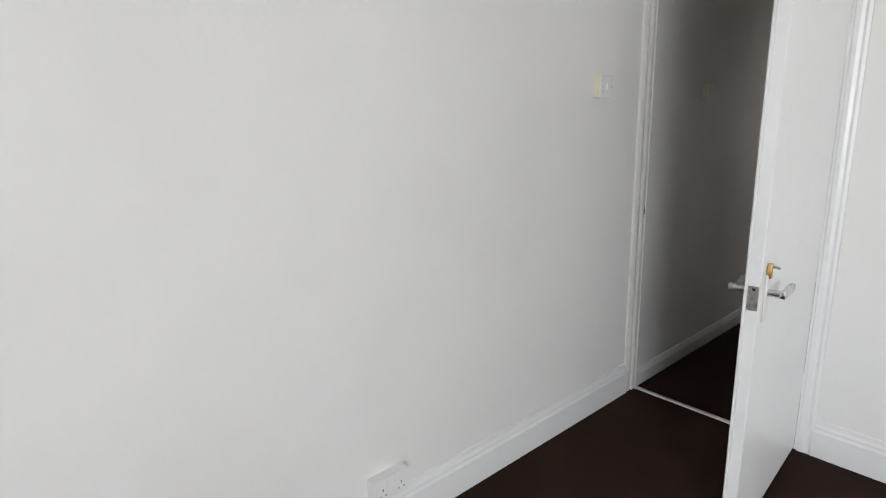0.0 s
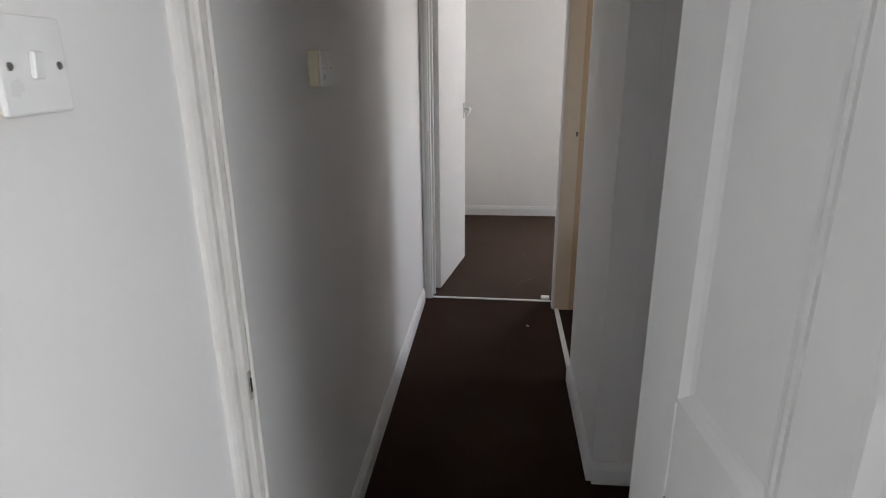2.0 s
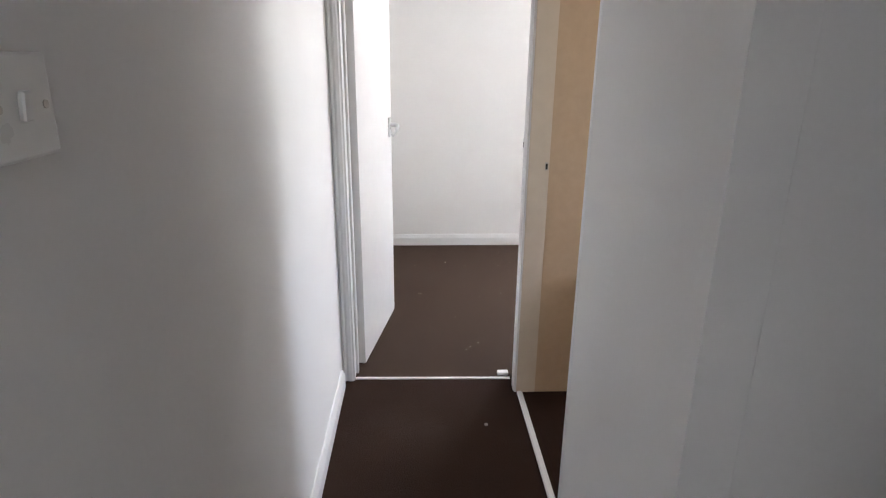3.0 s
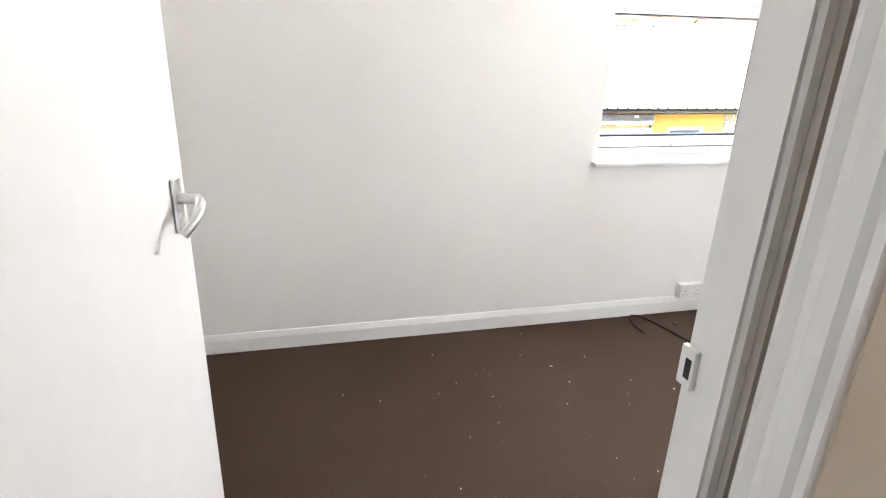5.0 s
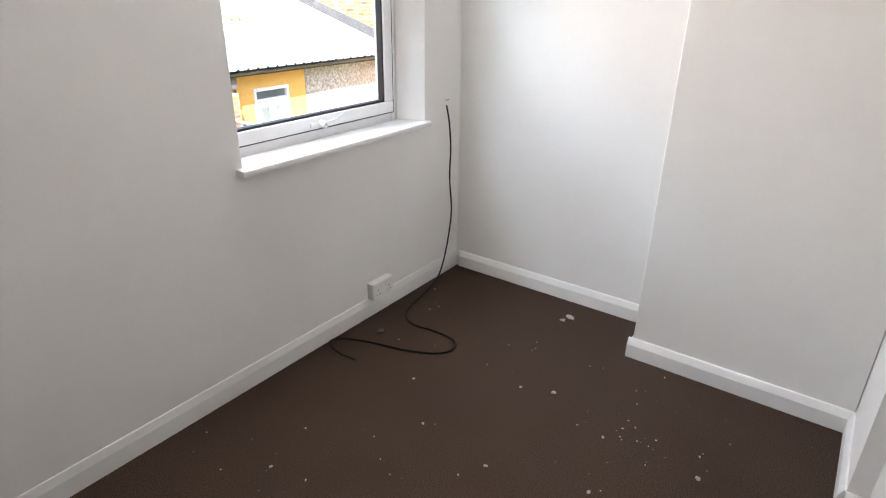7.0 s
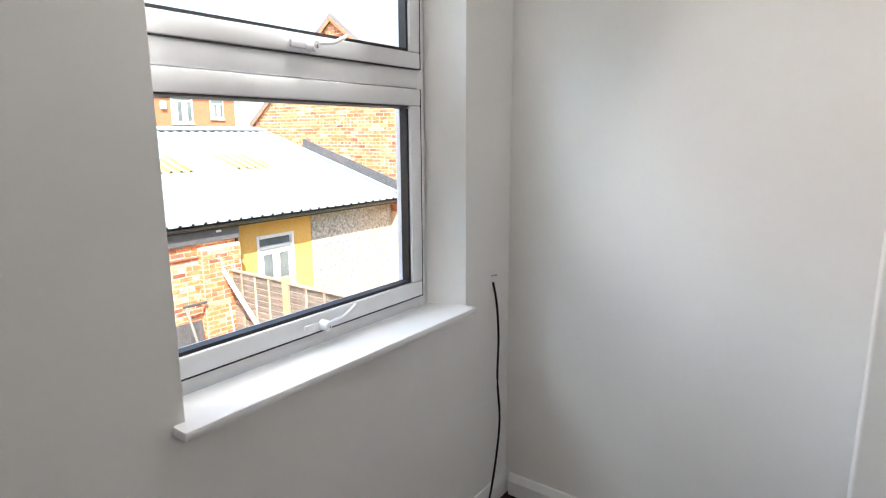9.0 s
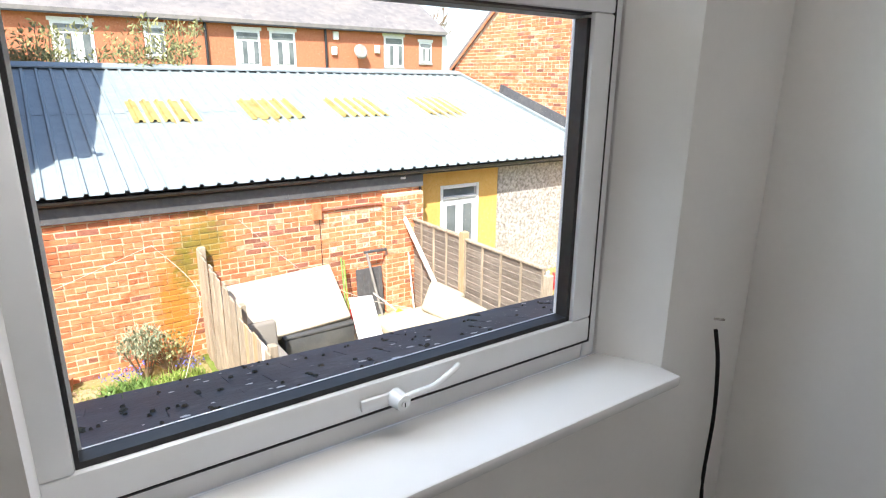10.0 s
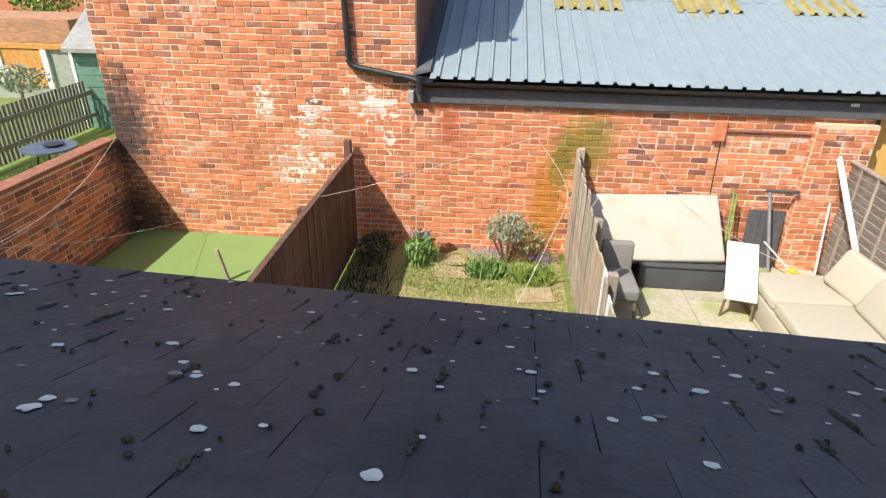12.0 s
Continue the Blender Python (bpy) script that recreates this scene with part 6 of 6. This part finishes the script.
for k in range(6):
    limb(Vector((0.15, 0, 3.2 + 0.3 * k)), Vector((math.cos(k * 1.2), math.sin(k * 1.2), 1.1)).normalized(), 2.2, 0.09, 3)
part("trunk", tk, WOODLEG, bt)
part("crown", lb, WOODLEG, bt, "bare branches")
for x, y, s in ((34, 60, 5.0), (-18, 70, 6.0), (8, 80, 6.0)):
    t = thing("far_tree", pose(x, y, GZ), "hazy far tree above the rooftops", "tree", group="far trees")
    part("trunk", rod(BM(), (0, 0, 0), (0, 0, s * 0.9), 0.3, 0.15, 8), WOODLEG, t)
    part("crown", leaves(BM(), (0, 0, s * 1.2), (s * 0.7, s * 0.6, s * 0.6), 900, 0.5, rt), LEAF_BUDDLEIA, t)

# ---- the flat's own back: extension roof below the window, eaves above ----
EXT = pose(0, 6.95, 0.15, 0, 0, -3.49) @ Matrix.Rotation(math.atan(-0.34), 4, "X")
er = thing("extension_roof", EXT, "grey slate roof of the extension with lichen and moss", "roof", "structure")
DEPTH, UX0, UX1 = 1.98, -4.2, 7.6


def slope_to_wall(u):
    """How far up the slope the house wall stands, at u along the eave."""
    return (6.95 - 0.0609 * u - 5.112) / 0.945


bm = BM()
lo, hi = -0.10, -0.016
vs = [bm.verts.new(p) for z in (lo, hi) for p in ((UX0, -0.012, z), (UX1, -0.012, z), (UX1, -slope_to_wall(UX1), z), (UX0, -slope_to_wall(UX0), z))]
for f in ((3, 2, 1, 0), (4, 5, 6, 7), (0, 1, 5, 4), (1, 2, 6, 5), (2, 3, 7, 6), (3, 0, 4, 7)):
    bm.faces.new([vs[i] for i in f])
part("decking", bm, SLATE, er)
part("eave_board", box(BM(), UX0, UX1, -0.035, -0.012, -0.16, -0.018), GUTTER, er)
TW, COURSE, TT = 0.252, 0.205, 0.004
tile = finish(box(BM(), -TW / 2 + 0.0009, TW / 2 - 0.0009, -COURSE - 0.05, 0.0, -TT, 0.0, 0.0008), "slate", SLATE)
rs = random.Random(21)
row = 0
v = 0.0
while v < DEPTH:
    u = -1.55 + (TW / 2 if row % 2 else 0)
    while u < 5.6:
        room = slope_to_wall(u + TW / 2) - v
        if room < 0.05:
            break
        s = new("slate", tile)
        s.parent = er
        s.matrix_local = Matrix.Translation((u + rs.uniform(-0.0012, 0.0012), -v + rs.uniform(-0.003, 0.003), TT + 0.002 + rs.uniform(0, 0.0015))) @ Matrix.Rotation(radians(0.95 + rs.uniform(-0.12, 0.12)), 4, "X") @ Matrix.Rotation(radians(rs.uniform(-0.18, 0.18)), 4, "Z") @ Matrix.Diagonal((1, min(1.0, room / (COURSE + 0.05)), 1, 1))
        u += TW
    v += COURSE
    row += 1


def roof_spot(name, u, v, r, mat, label, group, high, seed):
    """A ragged disc or cushion that grows on the slates; v runs up the slope."""
    q = random.Random(seed)
    bm = BM()
    n = 18
    ring = []
    for k in range(n):
        a = 2 * math.pi * k / n
        rr2 = r * (0.85 + 0.30 * noise.noise(Vector((math.cos(a) * 1.6 + seed, math.sin(a) * 1.6, seed * 0.37))) + q.uniform(-0.05, 0.09))
        ring.append((rr2 * math.cos(a), rr2 * 0.95 * math.sin(a)))
    outer = [bm.verts.new((x, y, 0)) for x, y in ring]
    inner = [bm.verts.new((x * 0.72, y * 0.72, high * q.uniform(0.6, 1.0))) for x, y in ring]
    c = bm.verts.new((0, 0, high))
    for k in range(n):
        bm.faces.new((outer[k], outer[(k + 1) % n], inner[(k + 1) % n], inner[k]))
        bm.faces.new((inner[k], inner[(k + 1) % n], c))
    bmesh.ops.recalc_face_normals(bm, faces=bm.faces)
    solid(name, bm, mat, label, name.split("_")[-1], group=group, at=EXT @ Matrix.Translation((u, -v, 0.0082)))


LI = ((2.31, 1.44, .040), (2.95, 1.23, .030), (2.78, 1.06, .026), (2.27, .88, .030), (1.88, 1.12, .026), (2.53, .57, .026), (2.95, .68, .030), (1.80, .40, .026), (3.05, .79, .042), (3.42, 1.02, .036),
      (1.55, 1.36, .040), (1.30, 1.00, .030), (1.05, 1.20, .034), (2.62, .93, .020), (3.32, .55, .024), (3.20, .62, .034), (3.60, .60, .022), (0.75, .55, .03), (1.15, .42, .022), (0.35, .7, .03))
for k, (u, v, r) in enumerate(LI):
    roof_spot("pale_lichen", u, v, r * 0.62, LICHEN, "round white lichen patch on a slate", "lichen patches", 0.0015, k)
rl = random.Random(12)
for k in range(190):
    u, v = rl.uniform(-0.9, 4.6), rl.uniform(0.03, 1.65)
    roof_spot("pale_lichen", u, v, rl.choice((0.005, 0.007, 0.009, 0.012, 0.016, 0.019)), LICHEN if k % 3 else LICHEN_GREY, "small white lichen fleck on a slate" if k % 3 else "small grey lichen fleck on a slate", "lichen patches", 0.0012, 60 + k)
for k in range(230):
    u, v = rl.uniform(-0.8, 4.8), rl.uniform(0.03, 1.65)
    roof_spot("moss_cushion", u, v, rl.choice((0.006, 0.008, 0.010, 0.014)), MOSS, "small dark moss cushion on a slate", "moss cushions", 0.009, 200 + k)
# moss that follows some of the joints, as one growth
bm = BM()
for j in range(95):
    row2 = rl.randrange(0, 8)
    u0 = -1.55 + (TW / 2 if row2 % 2 == 0 else 0) + TW * rl.randrange(3, 25)
    for q in range(rl.randrange(3, 9)):
        r = rl.uniform(0.003, 0.011)
        m = Matrix.Translation((u0 + rl.uniform(-0.008, 0.008), -(row2 * COURSE + 0.02 + q * 0.018 + rl.uniform(-0.008, 0.008)), 0.0075)) @ Matrix.Diagonal((r, r * 1.5, r * 0.6, 1))
        bmesh.ops.create_icosphere(bm, subdivisions=1, radius=1.0, matrix=m)
tagged(part("joint_moss", bm, MOSS, er, "dark moss in the joints"), kind="stuff")

ew = solid("extension_wall", box(BM(), -4.1, 7.5, -1.9, -0.12, -2.4, -0.72, m=pose(0, 6.95, 0.15, 0, 0, -3.49)), FAR_BRICK, "brick wall of the extension", "wall", "structure")
bm = BM()
box(bm, -6.0, -0.22, 4.85, 5.1, -2.2, 2.9)
box(bm, 3.4, 8.0, 4.85, 5.1, -2.2, 2.9)
box(bm, -0.22, 3.4, 4.86, 5.1, 2.601, 2.9)
solid("outer_wall", bm, FAR_BRICK, "brick rear wall of the house", "wall", "structure")
solid("house_roof", prism(BM(), [(5.48, 2.92), (0.3, 5.6), (-4.9, 2.92), (-4.9, 3.06), (0.3, 5.76), (5.48, 3.06)], (-6, 0, 0), (8, 0, 0), (0, 1, 0), (0, 0, 1)), FAR_SLATE, "slate roof of the house", "roof", "structure")
